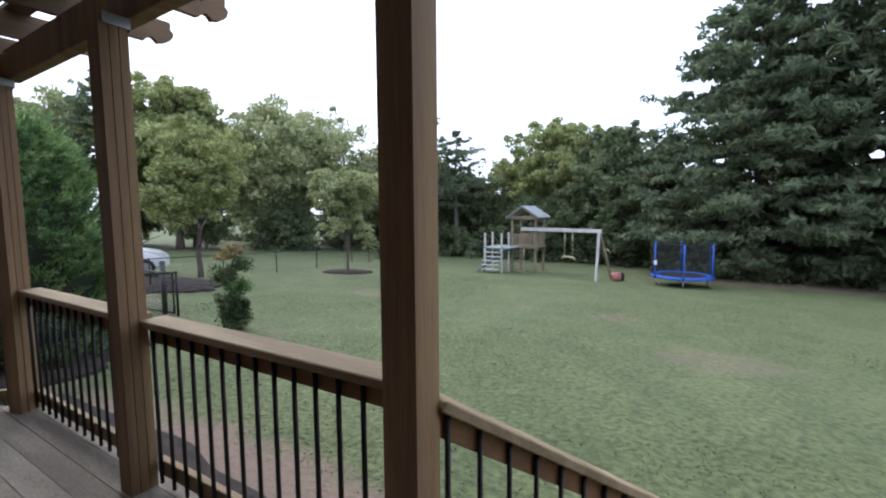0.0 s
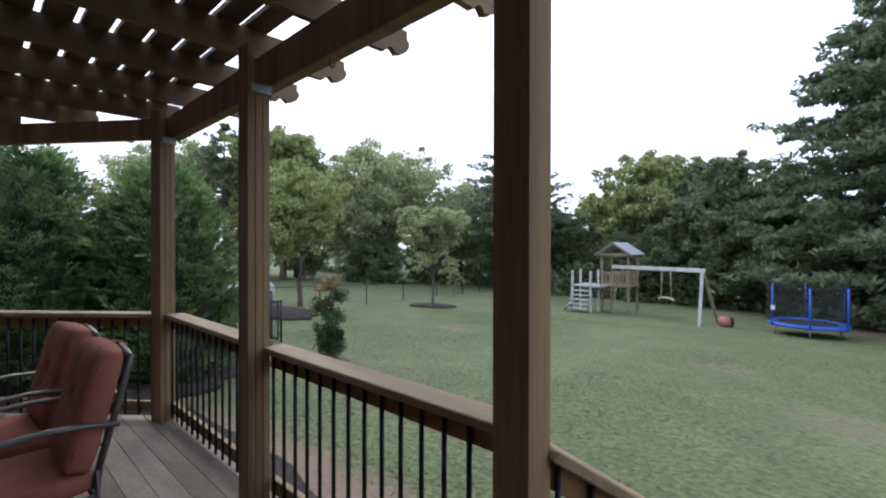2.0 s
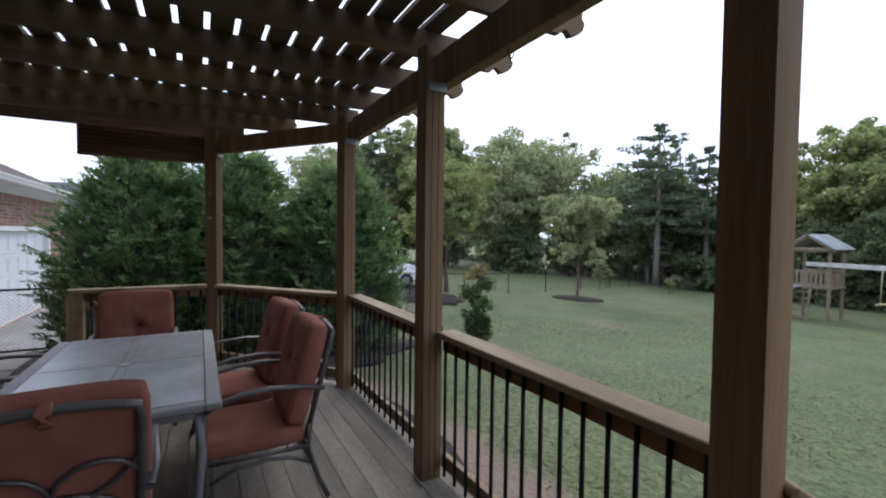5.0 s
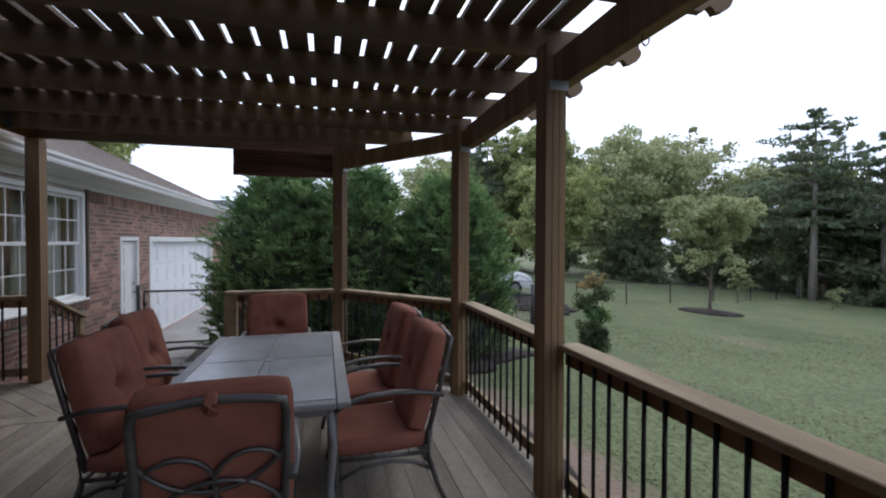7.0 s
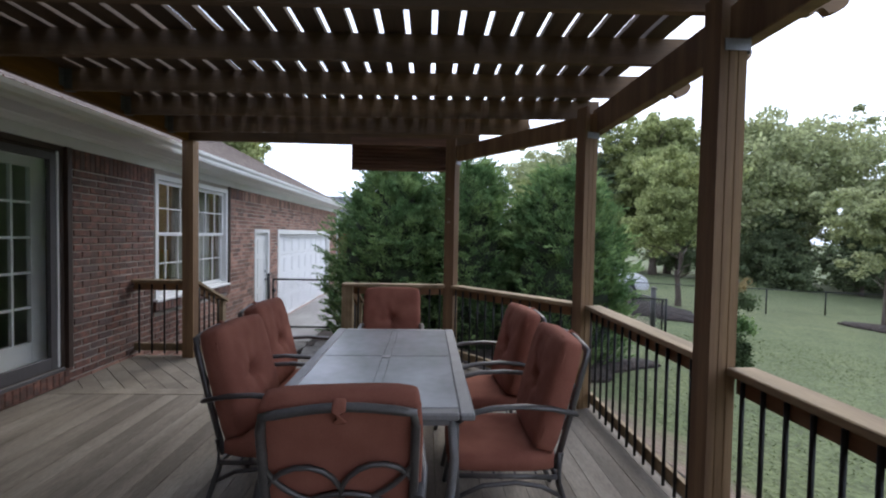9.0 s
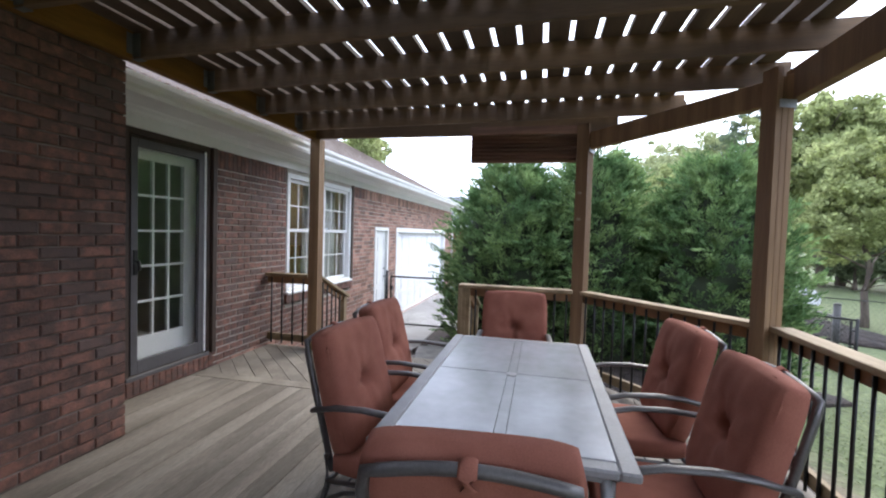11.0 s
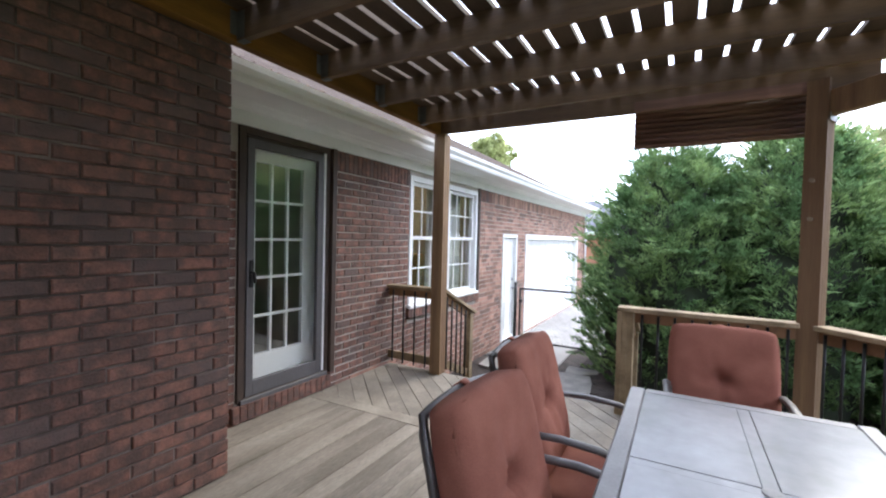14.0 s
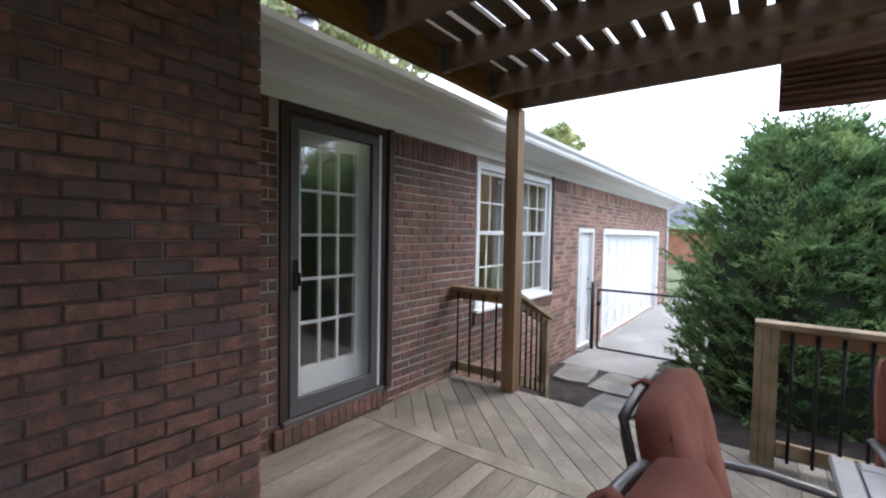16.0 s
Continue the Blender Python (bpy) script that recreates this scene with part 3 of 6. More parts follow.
EAVE_Y, EAVE_Z, PITCH = -4.42, 2.635, 0.52
bm = bmesh.new()
run = 5.2
E0 = HOUSE_END - 0.35
lo = [Vector((E0, EAVE_Y, EAVE_Z)), Vector((2.6, EAVE_Y, EAVE_Z))]
hi = [Vector((E0 + run, EAVE_Y - run, EAVE_Z + PITCH * run)), Vector((2.6, EAVE_Y - run, EAVE_Z + PITCH * run))]
bk = [Vector((E0, EAVE_Y - 2 * run, EAVE_Z)), Vector((2.6, EAVE_Y - 2 * run, EAVE_Z))]
NC = 36
for i in range(NC):
    s, e = i / NC, (i + 1) / NC
    p0, p1, q0, q1 = lo[0].lerp(hi[0], s), lo[1].lerp(hi[1], s), lo[0].lerp(hi[0], e), lo[1].lerp(hi[1], e)
    up = Vector((0, 0, 0.012))
    v = [bm.verts.new(c) for c in (p0 + up, p1 + up, q1, q0, p0, p1)]
    bm.faces.new(v[:4]), bm.faces.new((v[4], v[5], v[1], v[0]))
    r0, r1 = bk[0].lerp(hi[0], s), bk[0].lerp(hi[0], e)
    bm.faces.new([bm.verts.new(c) for c in (p0 + up, q0, r1, r0 + up)])
bm.faces.new([bm.verts.new(c) for c in (bk[0], hi[0], hi[1], bk[1])])
bm.faces.new([bm.verts.new(c) for c in (lo[1], hi[1], bk[1])])
structure("roof", bm, M_SHINGLE, "brown shingled hip roof of the house", "roof")
bm = bmesh.new()
box(bm, BUMP_X - 0.1, 2.3, -8.5, BUMP_Y - 0.02, 3.3, 3.42)
# invented eave, out of view, to keep sky light off the wall top
box(bm, -4.6, 2.3, BUMP_Y - 0.018, -3.62, 2.98, 3.1)
box(bm, -4.6, 2.3, BUMP_Y - 0.3, BUMP_Y - 0.02, 3.1, 3.298)
structure("roof_bumpout", bm, M_SHINGLE, "brown roof over the projecting room, with an added eave that blocks light", "roof")

vent = thing("roof_vent", "round striped metal turbine vent on the roof", "roof vent", at=pose(-8.2, -8.2, EAVE_Z + PITCH * 3.78))
part("neck", made(tube, [(0, 0, -0.2), (0, 0, 0.25)], 0.15, 14), M_STEEL, vent)
for k in range(12):
    bm = bmesh.new()
    a0 = 2 * math.pi * k / 12
    cols = []
    for j in range(7):
        zz = math.pi * (0.12 + 0.76 * j / 6)
        cols.append([bm.verts.new((0.24 * math.sin(zz) * math.cos(a0 + d), 0.24 * math.sin(zz) * math.sin(a0 + d), 0.42 - 0.2 * math.cos(zz))) for d in (0, 0.33)])
    for c, d in zip(cols, cols[1:]):
        bm.faces.new((c[0], c[1], d[1], d[0]))
    part("vane", bm, M_STEEL, vent)
part("core", made(tube, [(0, 0, 0.24), (0, 0, 0.6)], 0.17, 14), M_BLACK, vent)


# ---- door and windows ----
def frame_rect(bm, x0, x1, z0, z1, y0, y1, w, wb=None):
    wb = w if wb is None else wb
    box(bm, x0, x0 + w, y0, y1, z0, z1, 0.002), box(bm, x1 - w, x1, y0, y1, z0, z1, 0.002)
    box(bm, x0 + w, x1 - w, y0, y1, z1 - w, z1, 0.002), box(bm, x0 + w, x1 - w, y0, y1, z0, z0 + wb, 0.002)


door = tagged(thing("door_1", "white fifteen-pane door behind a dark storm door", "door"), kind="structure")
x0, x1, z0, z1 = DOOR
part("brick_mould", made(frame_rect, x0 + 0.002, x1 - 0.002, z0, z1, WALL_Y - 0.2, WALL_Y + 0.012, 0.055, 0.02), M_BROWNTRIM, door, "dark brown outer trim")
part("jamb", made(frame_rect, x0 + 0.058, x1 - 0.058, z0 + 0.02, z1 - 0.058, WALL_Y - 0.2, WALL_Y - 0.004, 0.022, 0.02), M_BROWNTRIM, door)
part("door_stop", made(box, x0 + 0.056, x0 + 0.08, WALL_Y - 0.003, WALL_Y + 0.008, z0 + 0.03, z1 - 0.06), M_WHITE, door, "white jamb strip")
storm = part("storm_door", made(frame_rect, x0 + 0.082, x1 - 0.082, z0 + 0.025, z1 - 0.082, WALL_Y - 0.035, WALL_Y + 0.004, 0.068, 0.12), M_STORM, door, "dark grey metal storm door")
part("glass", made(box, x0 + 0.152, x1 - 0.152, WALL_Y - 0.018, WALL_Y - 0.014, z0 + 0.15, z1 - 0.17), M_GLASS, storm).visible_shadow = False
bm = bmesh.new()
tube(bm, [(x1 - 0.125, WALL_Y + 0.004, 1.2), (x1 - 0.125, WALL_Y + 0.045, 1.2), (x1 - 0.125, WALL_Y + 0.05, 1.12)], 0.013, 8)
box(bm, x1 - 0.145, x1 - 0.105, WALL_Y + 0.003, WALL_Y + 0.014, 1.08, 1.3, 0.003)
part("handle", bm, M_BLACK, storm, "black lever handle")
dl, dr, db, dt = x0 + 0.084, x1 - 0.084, z0 + 0.05, z1 - 0.084
inner = part("door_leaf", made(frame_rect, dl, dr, db, dt, WALL_Y - 0.145, WALL_Y - 0.1, 0.155, 0.27), M_WHITE, door, "white door leaf")
gl, gr, gb, gt = dl + 0.155, dr - 0.155, db + 0.27, dt - 0.155
for i in range(1, 3):
    xm = gl + (gr - gl) * i / 3
    part("muntin", made(box, xm - 0.011, xm + 0.011, WALL_Y - 0.14, WALL_Y - 0.11, gb, gt), M_WHITE, inner)
for j in range(1, 5):
    zm = gb + (gt - gb) * j / 5
    part("muntin", made(box, gl, gr, WALL_Y - 0.139, WALL_Y - 0.109, zm - 0.011, zm + 0.011), M_WHITE, inner)
for i in range(3):
    for j in range(5):
        a, b, c, d = gl + (gr - gl) * i / 3, gl + (gr - gl) * (i + 1) / 3, gb + (gt - gb) * j / 5, gb + (gt - gb) * (j + 1) / 5
        part("pane", made(box, a + 0.005, b - 0.005, WALL_Y - 0.127, WALL_Y - 0.123, c + 0.005, d - 0.005), M_GLASS, inner).visible_shadow = False
bm = bmesh.new()
box(bm, x0 + 0.02, x1 - 0.02, WALL_Y - 0.12, WALL_Y + 0.03, z0 - 0.018, z0 + 0.018, 0.004)
part("threshold", bm, M_STORM, door, "grey metal threshold")

win = tagged(thing("window_1", "pair of white double-hung windows with small panes", "window"), kind="structure")
x0, x1, z0, z1 = WINDOW
part("brick_mould", made(frame_rect, x0 + 0.002, x1 - 0.002, z0, z1 - 0.002, WALL_Y - 0.13, WALL_Y + 0.006, 0.07), M_WHITE, win)
bm = bmesh.new()
box(bm, x0 - 0.02, x1 + 0.02, WALL_Y - 0.1, WALL_Y + 0.05, z0 - 0.004, z0 + 0.035, 0.005)
part("window_sill", bm, M_WHITE, win)
xm = (x0 + x1) / 2
part("mullion", made(box, xm - 0.06, xm + 0.06, WALL_Y - 0.12, WALL_Y, z0 + 0.07, z1 - 0.07, 0.003), M_WHITE, win)
zmid = (z0 + z1) / 2 + 0.05
for a0, a1 in ((x0 + 0.072, xm - 0.062), (xm + 0.062, x1 - 0.072)):
    for s0, s1, yo in ((z0 + 0.072, zmid + 0.02, -0.075), (zmid - 0.02, z1 - 0.074, -0.042)):
        sash = part("sash", made(frame_rect, a0, a1, s0, s1, WALL_Y + yo - 0.032, WALL_Y + yo, 0.045), M_WHITE, win)
        for i in range(1, 3):
            xx = a0 + (a1 - a0) * i / 3
            part("muntin", made(box, xx - 0.009, xx + 0.009, WALL_Y + yo - 0.026, WALL_Y + yo - 0.006, s0 + 0.045, s1 - 0.045), M_WHITE, sash)
        zz = (s0 + s1) / 2
        part("muntin", made(box, a0 + 0.045, a1 - 0.045, WALL_Y + yo - 0.025, WALL_Y + yo - 0.005, zz - 0.009, zz + 0.009), M_WHITE, sash)
        part("pane", made(box, a0 + 0.04, a1 - 0.04, WALL_Y + yo - 0.018, WALL_Y + yo - 0.014, s0 + 0.04, s1 - 0.04), M_GLASS, sash).visible_shadow = False
bm = bmesh.new()
box(bm, x0 - 0.065, x0 - 0.003, WALL_Y + 0.002, WALL_Y + 0.03, z0, z1 + 0.06, 0.003)
box(bm, DOOR[0] - 0.06, DOOR[0] - 0.002, WALL_Y + 0.002, WALL_Y + 0.045, DOOR[2], 2.364, 0.003)
structure("trim_window", bm, M_BROWNTRIM, "dark brown trim strips beside the door and the window", "trim")

# rooms behind the glass
for nm, r0, r1 in (("room_1", -6.9, -5.2), ("room_2", -10.6, -7.4)):
    bm = bmesh.new()
    box(bm, r0 - 0.05, r0, -8.2, WALL_Y - 0.24, 0.1, 2.6), box(bm, r1, r1 + 0.05, -8.2, WALL_Y - 0.24, 0.1, 2.6)
    box(bm, r0, r1, -8.25, -8.2, 0.1, 2.6), box(bm, r0, r1, -8.2, WALL_Y - 0.24, 0.1, 0.15), box(bm, r0, r1, -8.2, WALL_Y - 0.24, 2.55, 2.6)
    structure(nm, bm, M_ROOM, "dim beige room behind the glass", "room")


def draw_curtain(bm, a0, a1, y, z0, z1):
    n = 40
    rows = [[bm.verts.new((a0 + (a1 - a0) * i / n, y + 0.03 * math.sin(i * 1.35) + o, z)) for i in range(n + 1)] for o, z in ((0, z0), (0, z1), (-0.012, z1), (-0.012, z0))]
    for r in range(4):
        for i in range(n):
            bm.faces.new((rows[r][i], rows[r][i + 1], rows[(r + 1) % 4][i + 1], rows[(r + 1) % 4][i])).smooth = True


for a0, a1 in ((-10.0, -9.45), (-9.2, -8.95)):
    cur = thing("curtain", "pale curtain hanging inside the window", "curtain", "window curtains")
    part("cloth", made(draw_curtain, a0, a1, WALL_Y - 0.31, 0.3, 2.4), M_CURTAIN, cur)
    part("rod", made(tube, [(a0, WALL_Y - 0.32, 2.42), (a1, WALL_Y - 0.32, 2.42)], 0.012), M_BLACK, cur)
bm = bmesh.new()
box(bm, -10.5, -9.3, -6.4, -6.1, 0.15, 1.2, 0.02), box(bm, -10.45, -9.93, -6.1, -6.08, 0.2, 1.15, 0.005), box(bm, -9.87, -9.35, -6.1, -6.08, 0.2, 1.15, 0.005)
cup = thing("cupboard", "amber wooden cupboard seen through the window", "cupboard")
part("body", bm, M_AMBER, cup)

# invented lamp, hidden up under the ceiling, to warm the room behind the window
CHX, CHY, CHZ = -9.3, -6.6, 2.44
fill_lamp = thing("chandelier", "added lamp, hidden under the ceiling, that warms the room behind the window", "chandelier", at=pose(CHX, CHY, CHZ))
part("stem", made(tube, [(0, 0, 0.11), (0, 0, -0.08)], 0.012, 8), M_BLACK, fill_lamp)
for k in range(5):
    ca, sa = math.cos(1.2566 * k), math.sin(1.2566 * k)
    arm = part("arm", made(tube, [(0, 0, -0.05), (ca * 0.1, sa * 0.1, -0.1), (ca * 0.2, sa * 0.2, -0.06), (ca * 0.22, sa * 0.22, 0.0)], 0.008, 6), M_BLACK, fill_lamp)
    part("bulb", made(tube, [(ca * 0.22, sa * 0.22, 0.0), (ca * 0.22, sa * 0.22, 0.04), (ca * 0.22, sa * 0.22, 0.09)], [0.012, 0.022, 0.006], 8), M_BULB, arm, "glowing bulb of the added lamp")
# fill light for the amber cupboard and the room
glow = new("chandelier_light", bpy.data.lights.new("chandelier_light", "POINT"))
glow.data.energy, glow.data.color, glow.data.shadow_soft_size = 8, (1.0, 0.82, 0.6), 0.12
glow.matrix_world = Matrix.Translation((CHX, CHY, CHZ - 0.2))

sd = tagged(thing("door_2", "white panelled side door beside the garage door", "door"), kind="structure")
x0, x1, z0, z1 = SIDE
part("door_frame", made(frame_rect, x0 + 0.002, x1 - 0.002, z0, z1 - 0.002, WALL_Y - 0.12, WALL_Y + 0.005, 0.07, 0.03), M_WHITE, sd)
leaf = part("door_leaf", made(box, x0 + 0.072, x1 - 0.072, WALL_Y - 0.1, WALL_Y - 0.06, z0 + 0.03, z1 - 0.074, 0.002), M_WHITE, sd)
for px0, px1 in ((x0 + 0.16, -11.6), (-11.52, x1 - 0.16)):
    for pz0, pz1 in ((z0 + 0.2, z0 + 0.75), (z0 + 0.87, z0 + 1.5), (z0 + 1.6, z0 + 1.93)):
        part("panel", made(frame_rect, px0, px1, pz0, pz1, WALL_Y - 0.062, WALL_Y - 0.05, 0.025), M_WHITE, leaf)
bm = bmesh.new()
tube(bm, [(x0 + 0.14, WALL_Y - 0.06, 0.5), (x0 + 0.14, WALL_Y - 0.01, 0.5), (x0 + 0.14, WALL_Y + 0.01, 0.5)], [0.015, 0.018, 0.03], 10)
part("knob", bm, M_STEEL, leaf, "steel door knob")
bm = bmesh.new()
tube(bm, [(x0 + 0.14, WALL_Y - 0.06, 0.68), (x0 + 0.14, WALL_Y - 0.035, 0.68)], 0.028, 10)
part("lock", bm, M_STEEL, leaf)
bm = bmesh.new()
box(bm, x0, x1, WALL_Y - 0.1, WALL_Y + 0.1, z0 - 0.09, z0 - 0.004, 0.01)
structure("door_step", bm, M_STONE, "low stone step under the side door", "step")

gd = tagged(thing("garage_door", "white sectional garage door, closed", "garage door"), kind="structure")
x0, x1, z0, z1 = GARAGE
part("door_frame", made(frame_rect, x0 + 0.002, x1 - 0.002, z0, z1 - 0.002, WALL_Y - 0.16, WALL_Y + 0.008, 0.12, 0.004), M_WHITE, gd)
for j in range(4):
    c, d = z0 + 0.01 + (z1 - z0 - 0.14) * j / 4, z0 + 0.01 + (z1 - z0 - 0.14) * (j + 1) / 4
    sec = part("section", made(box, x0 + 0.124, x1 - 0.124, WALL_Y - 0.16, WALL_Y - 0.12, c + 0.003, d - 0.003, 0.004), M_GARAGE, gd)
    for i in range(8):
        a, b = x0 + 0.18 + (x1 - x0 - 0.36) * i / 8, x0 + 0.18 + (x1 - x0 - 0.36) * (i + 1) / 8
        part("panel", made(frame_rect, a + 0.04, b - 0.04, c + 0.08, d - 0.08, WALL_Y - 0.121, WALL_Y - 0.112, 0.02), M_GARAGE, sec)

# ---- deck ----
def clip_poly(poly, n, d):
    out = []
    for (ax, ay), (bx, by) in zip(poly, poly[1:] + poly[:1]):
        a, b = ax * n[0] + ay * n[1] - d, bx * n[0] + by * n[1] - d
        if a <= 0:
            out.append((ax, ay))
        if a * b < 0:
            t = a / (a - b)
            out.append((ax + t * (bx - ax), ay + t * (by - ay)))
    return out


def slab(bm, poly, z0, z1):
    lo, hi = [bm.verts.new((x, y, z0)) for x, y in poly], [bm.verts.new((x, y, z1)) for x, y in poly]
    bm.faces.new(lo[::-1]), bm.faces.new(hi)
    for i in range(len(poly)):
        j = (i + 1) % len(poly)
        bm.faces.new((lo[i], lo[j], hi[j], hi[i]))


END_X, DIAG_X, DIAG_Y = -7.62, -6.45, -2.14
deck = tagged(thing("deck", "weathered grey-brown timber deck with long boards", "deck"), kind="structure")
FIELD = [(END_X, -4.82), (1.99, -4.82), (1.99, -0.75), (-2.3, 0.33), (-6.08, 0.33), (END_X, -0.98)]
brnd = random.Random(3)
y = -4.82
while y < 0.33:
    joints = [brnd.uniform(-1.0, 1.5)]
    xs = [END_X] + joints + [1.99]
    for s, e in zip(xs, xs[1:]):
        if y + 0.07 < DIAG_Y:
            s = max(s, DIAG_X + 0.15)
        if y + 0.07 < BUMP_Y:
            e = min(e, BUMP_X - 0.004)
        if e - s < 0.05:
            continue
        poly = [(s + 0.002, y + 0.002), (e - 0.002, y + 0.002), (e - 0.002, y + 0.139), (s + 0.002, y + 0.139)]
        for (ax, ay), (bx, by) in zip(FIELD, FIELD[1:] + FIELD[:1]):
            n = (by - ay, ax - bx)
            poly = clip_poly(poly, n, ax * n[0] + ay * n[1])
            if len(poly) < 3:
                break
        if len(poly) >= 3:
            part("board", made(slab, poly, -0.036, brnd.uniform(-0.003, 0.001)), M_DECK, deck)
    y += 0.141
part("border_board", made(slab, [(DIAG_X + 0.004, -4.82), (DIAG_X + 0.146, -4.82), (DIAG_X + 0.146, DIAG_Y), (DIAG_X + 0.004, DIAG_Y)], -0.036, 0.001), M_DECKD, deck)
c = -6.5
while c < 1.5:
    poly = [(END_X, -4.82), (DIAG_X, -4.82), (DIAG_X, DIAG_Y), (END_X, DIAG_Y)]
    poly = clip_poly(poly, (1, -1), c + 0.193)
    poly = clip_poly(poly, (-1, 1), -c) if len(poly) > 2 else []
    if len(poly) > 2:
        part("board", made(slab, poly, -0.036, brnd.uniform(-0.003, 0.001)), M_DECKD, deck)
    c += 0.201
bm = bmesh.new()
for (ax, ay), (bx, by) in zip(FIELD[2:] + FIELD[:1], FIELD[3:] + FIELD[:2]):
    if (ax, ay) != (END_X, -4.82):
        beam(bm, (ax, ay, -0.165), (bx, by, -0.165), 0.04, 0.25)
part("rim_board", bm, M_POST, deck)
for jx in (-7.3, -5.6, -3.9, -2.2, -0.5):
    bm = bmesh.new()
    box(bm, jx - 0.02, jx + 0.02, -4.8 if jx < BUMP_X else -4.2, -0.75, -0.22, -0.04)
    part("floor_joist", bm, M_JOIST, deck)
    for py in (-3.5, -0.9):
        bm = bmesh.new()
        box(bm, jx - 0.07, jx + 0.07, py - 0.07, py + 0.07, -0.75, -0.22)
        part("footing_post", bm, M_POST, deck)


# ---- posts, railings, stairs ----
def draw_post(bm, z0, z1, ztall, plies=True):
    """Three plies read as one timber: grooves run down its sides, and the inner ply runs up past the beam."""
    def outline(full):
        a = [(-0.065, -0.065), (0.065, -0.065)]
        side = [-0.025, -0.022, -0.019, 0.019, 0.022, 0.025] if full else [-0.025]
        gap = 0.06 if plies else 0.0648
        dent = [0.065, gap, 0.065, 0.065, gap, 0.065] if full else [0.065]
        back = [(0.065, 0.065), (-0.065, 0.065)] if full else []
        return a + list(zip(dent, side)) + back + [(-d, s) for d, s in zip(dent[::-1], side[::-1])]
    low = outline(True)
    lo, hi = [bm.verts.new((x, y, z0)) for x, y in low], [bm.verts.new((x, y, z1)) for x, y in low]
    bm.faces.new(lo[::-1])
    n = len(low)
    for i in range(n):
        bm.faces.new((lo[i], lo[(i + 1) % n], hi[(i + 1) % n], hi[i]))
    if ztall - z1 < 0.01:
        bm.faces.new(hi)
        return
    k = [0, 1, 2, n - 1]
    top = [bm.verts.new((hi[i].co.x, hi[i].co.y, ztall)) for i in k]
    bm.faces.new(top)
    bm.faces.new([hi[i] for i in range(2, n)])
    for a, b in ((0, 1), (1, 2), (2, 3), (3, 0)):
        bm.faces.new((hi[k[a]], hi[k[b]], top[b], top[a]))


def deck_post(x, y, z1=2.51, ztall=2.73, rot=0, bracket=True, plies=True):
    ob = thing("pergola_post", "tall brown laminated timber post of the pergola", "post", "pergola posts", pose(x, y, 0, 0, 0, rot))
    part("shaft", made(draw_post, -0.3, z1, ztall, plies), M_POST, ob)
    if bracket:
        bm = bmesh.new()
        box(bm, -0.075, 0.075, 0.0715, 0.075, z1 - 0.07, z1 + 0.05)
        box(bm, 0.0715, 0.075, -0.05, 0.0714, z1 - 0.06, z1 - 0.005)
        part("bracket", bm, M_STEEL, ob, "galvanised steel post bracket")
    return ob


PA, PB, PC, PD, PE, PG = (-2.38, 0.225), (-4.225, 0.2), (-6.06, 0.21), (-7.49, -0.93), (-7.59, -4.15), (-0.6, -0.25)
deck_post(*PA, plies=False), deck_post(*PB), deck_post(*PC, rot=18), deck_post(*PD, rot=60, z1=2.49, ztall=2.73), deck_post(*PE, z1=2.659, ztall=2.659, rot=90, bracket=False), deck_post(*PG, rot=-15)

BALUSTER = bpy.data.meshes.new("baluster")
bm = bmesh.new()
tube(bm, [(0, 0, 0.04), (0, 0, 0.895)], 0.0105, 8)
bm.to_mesh(BALUSTER)
bm.free()
BALUSTER.materials.append(M_BLACK)


def railing(p, q, inner=1, gap=0.115, over=0.0, label="brown timber railing with black metal balusters"):
    """A level railing between two posts; inner: on which side of p to q the balusters stand."""
    ob = thing("railing", label, "railing", "deck railings")
    p, q = Vector((*p, 0)), Vector((*q, 0))
    d = (q - p).normalized()
    s = Vector((-d.y, d.x, 0)) * inner
    L = (q - p).length
    up = Vector((0, 0, 1))
    a, b = p + d * 0.072, q - d * 0.072
    part("cap_rail", made(beam, a - d * over + up * 0.931 + s * 0.0, b + up * 0.931 + s * 0.0, 0.142, 0.038, bevel=0.005), M_RAIL, ob)
    part("top_rail", made(beam, a + up * 0.866, b + up * 0.866, 0.038, 0.089, bevel=0.003), M_SUBRAIL, ob)
    part("bottom_rail", made(beam, a + up * 0.115, b + up * 0.115, 0.038, 0.089, bevel=0.003), M_RAIL, ob)
    n = max(1, int((L - 0.14) / gap))
    for i in range(n):
        c = p + d * (0.07 + (L - 0.14) * (i + 0.5) / n) + s * 0.031
        e = new("baluster", BALUSTER)
        e.parent = ob
        e.matrix_basis = Matrix.Translation(c)
    return ob


railing((PB[0], 0.285), (PA[0], 0.31), -1)
railing((PC[0], 0.275), (PB[0], 0.285), -1)
railing(PD, (PC[0], 0.25), -1)
PF = (-7.5, -2.195)
railing(PF, PD, -1, over=0.14)


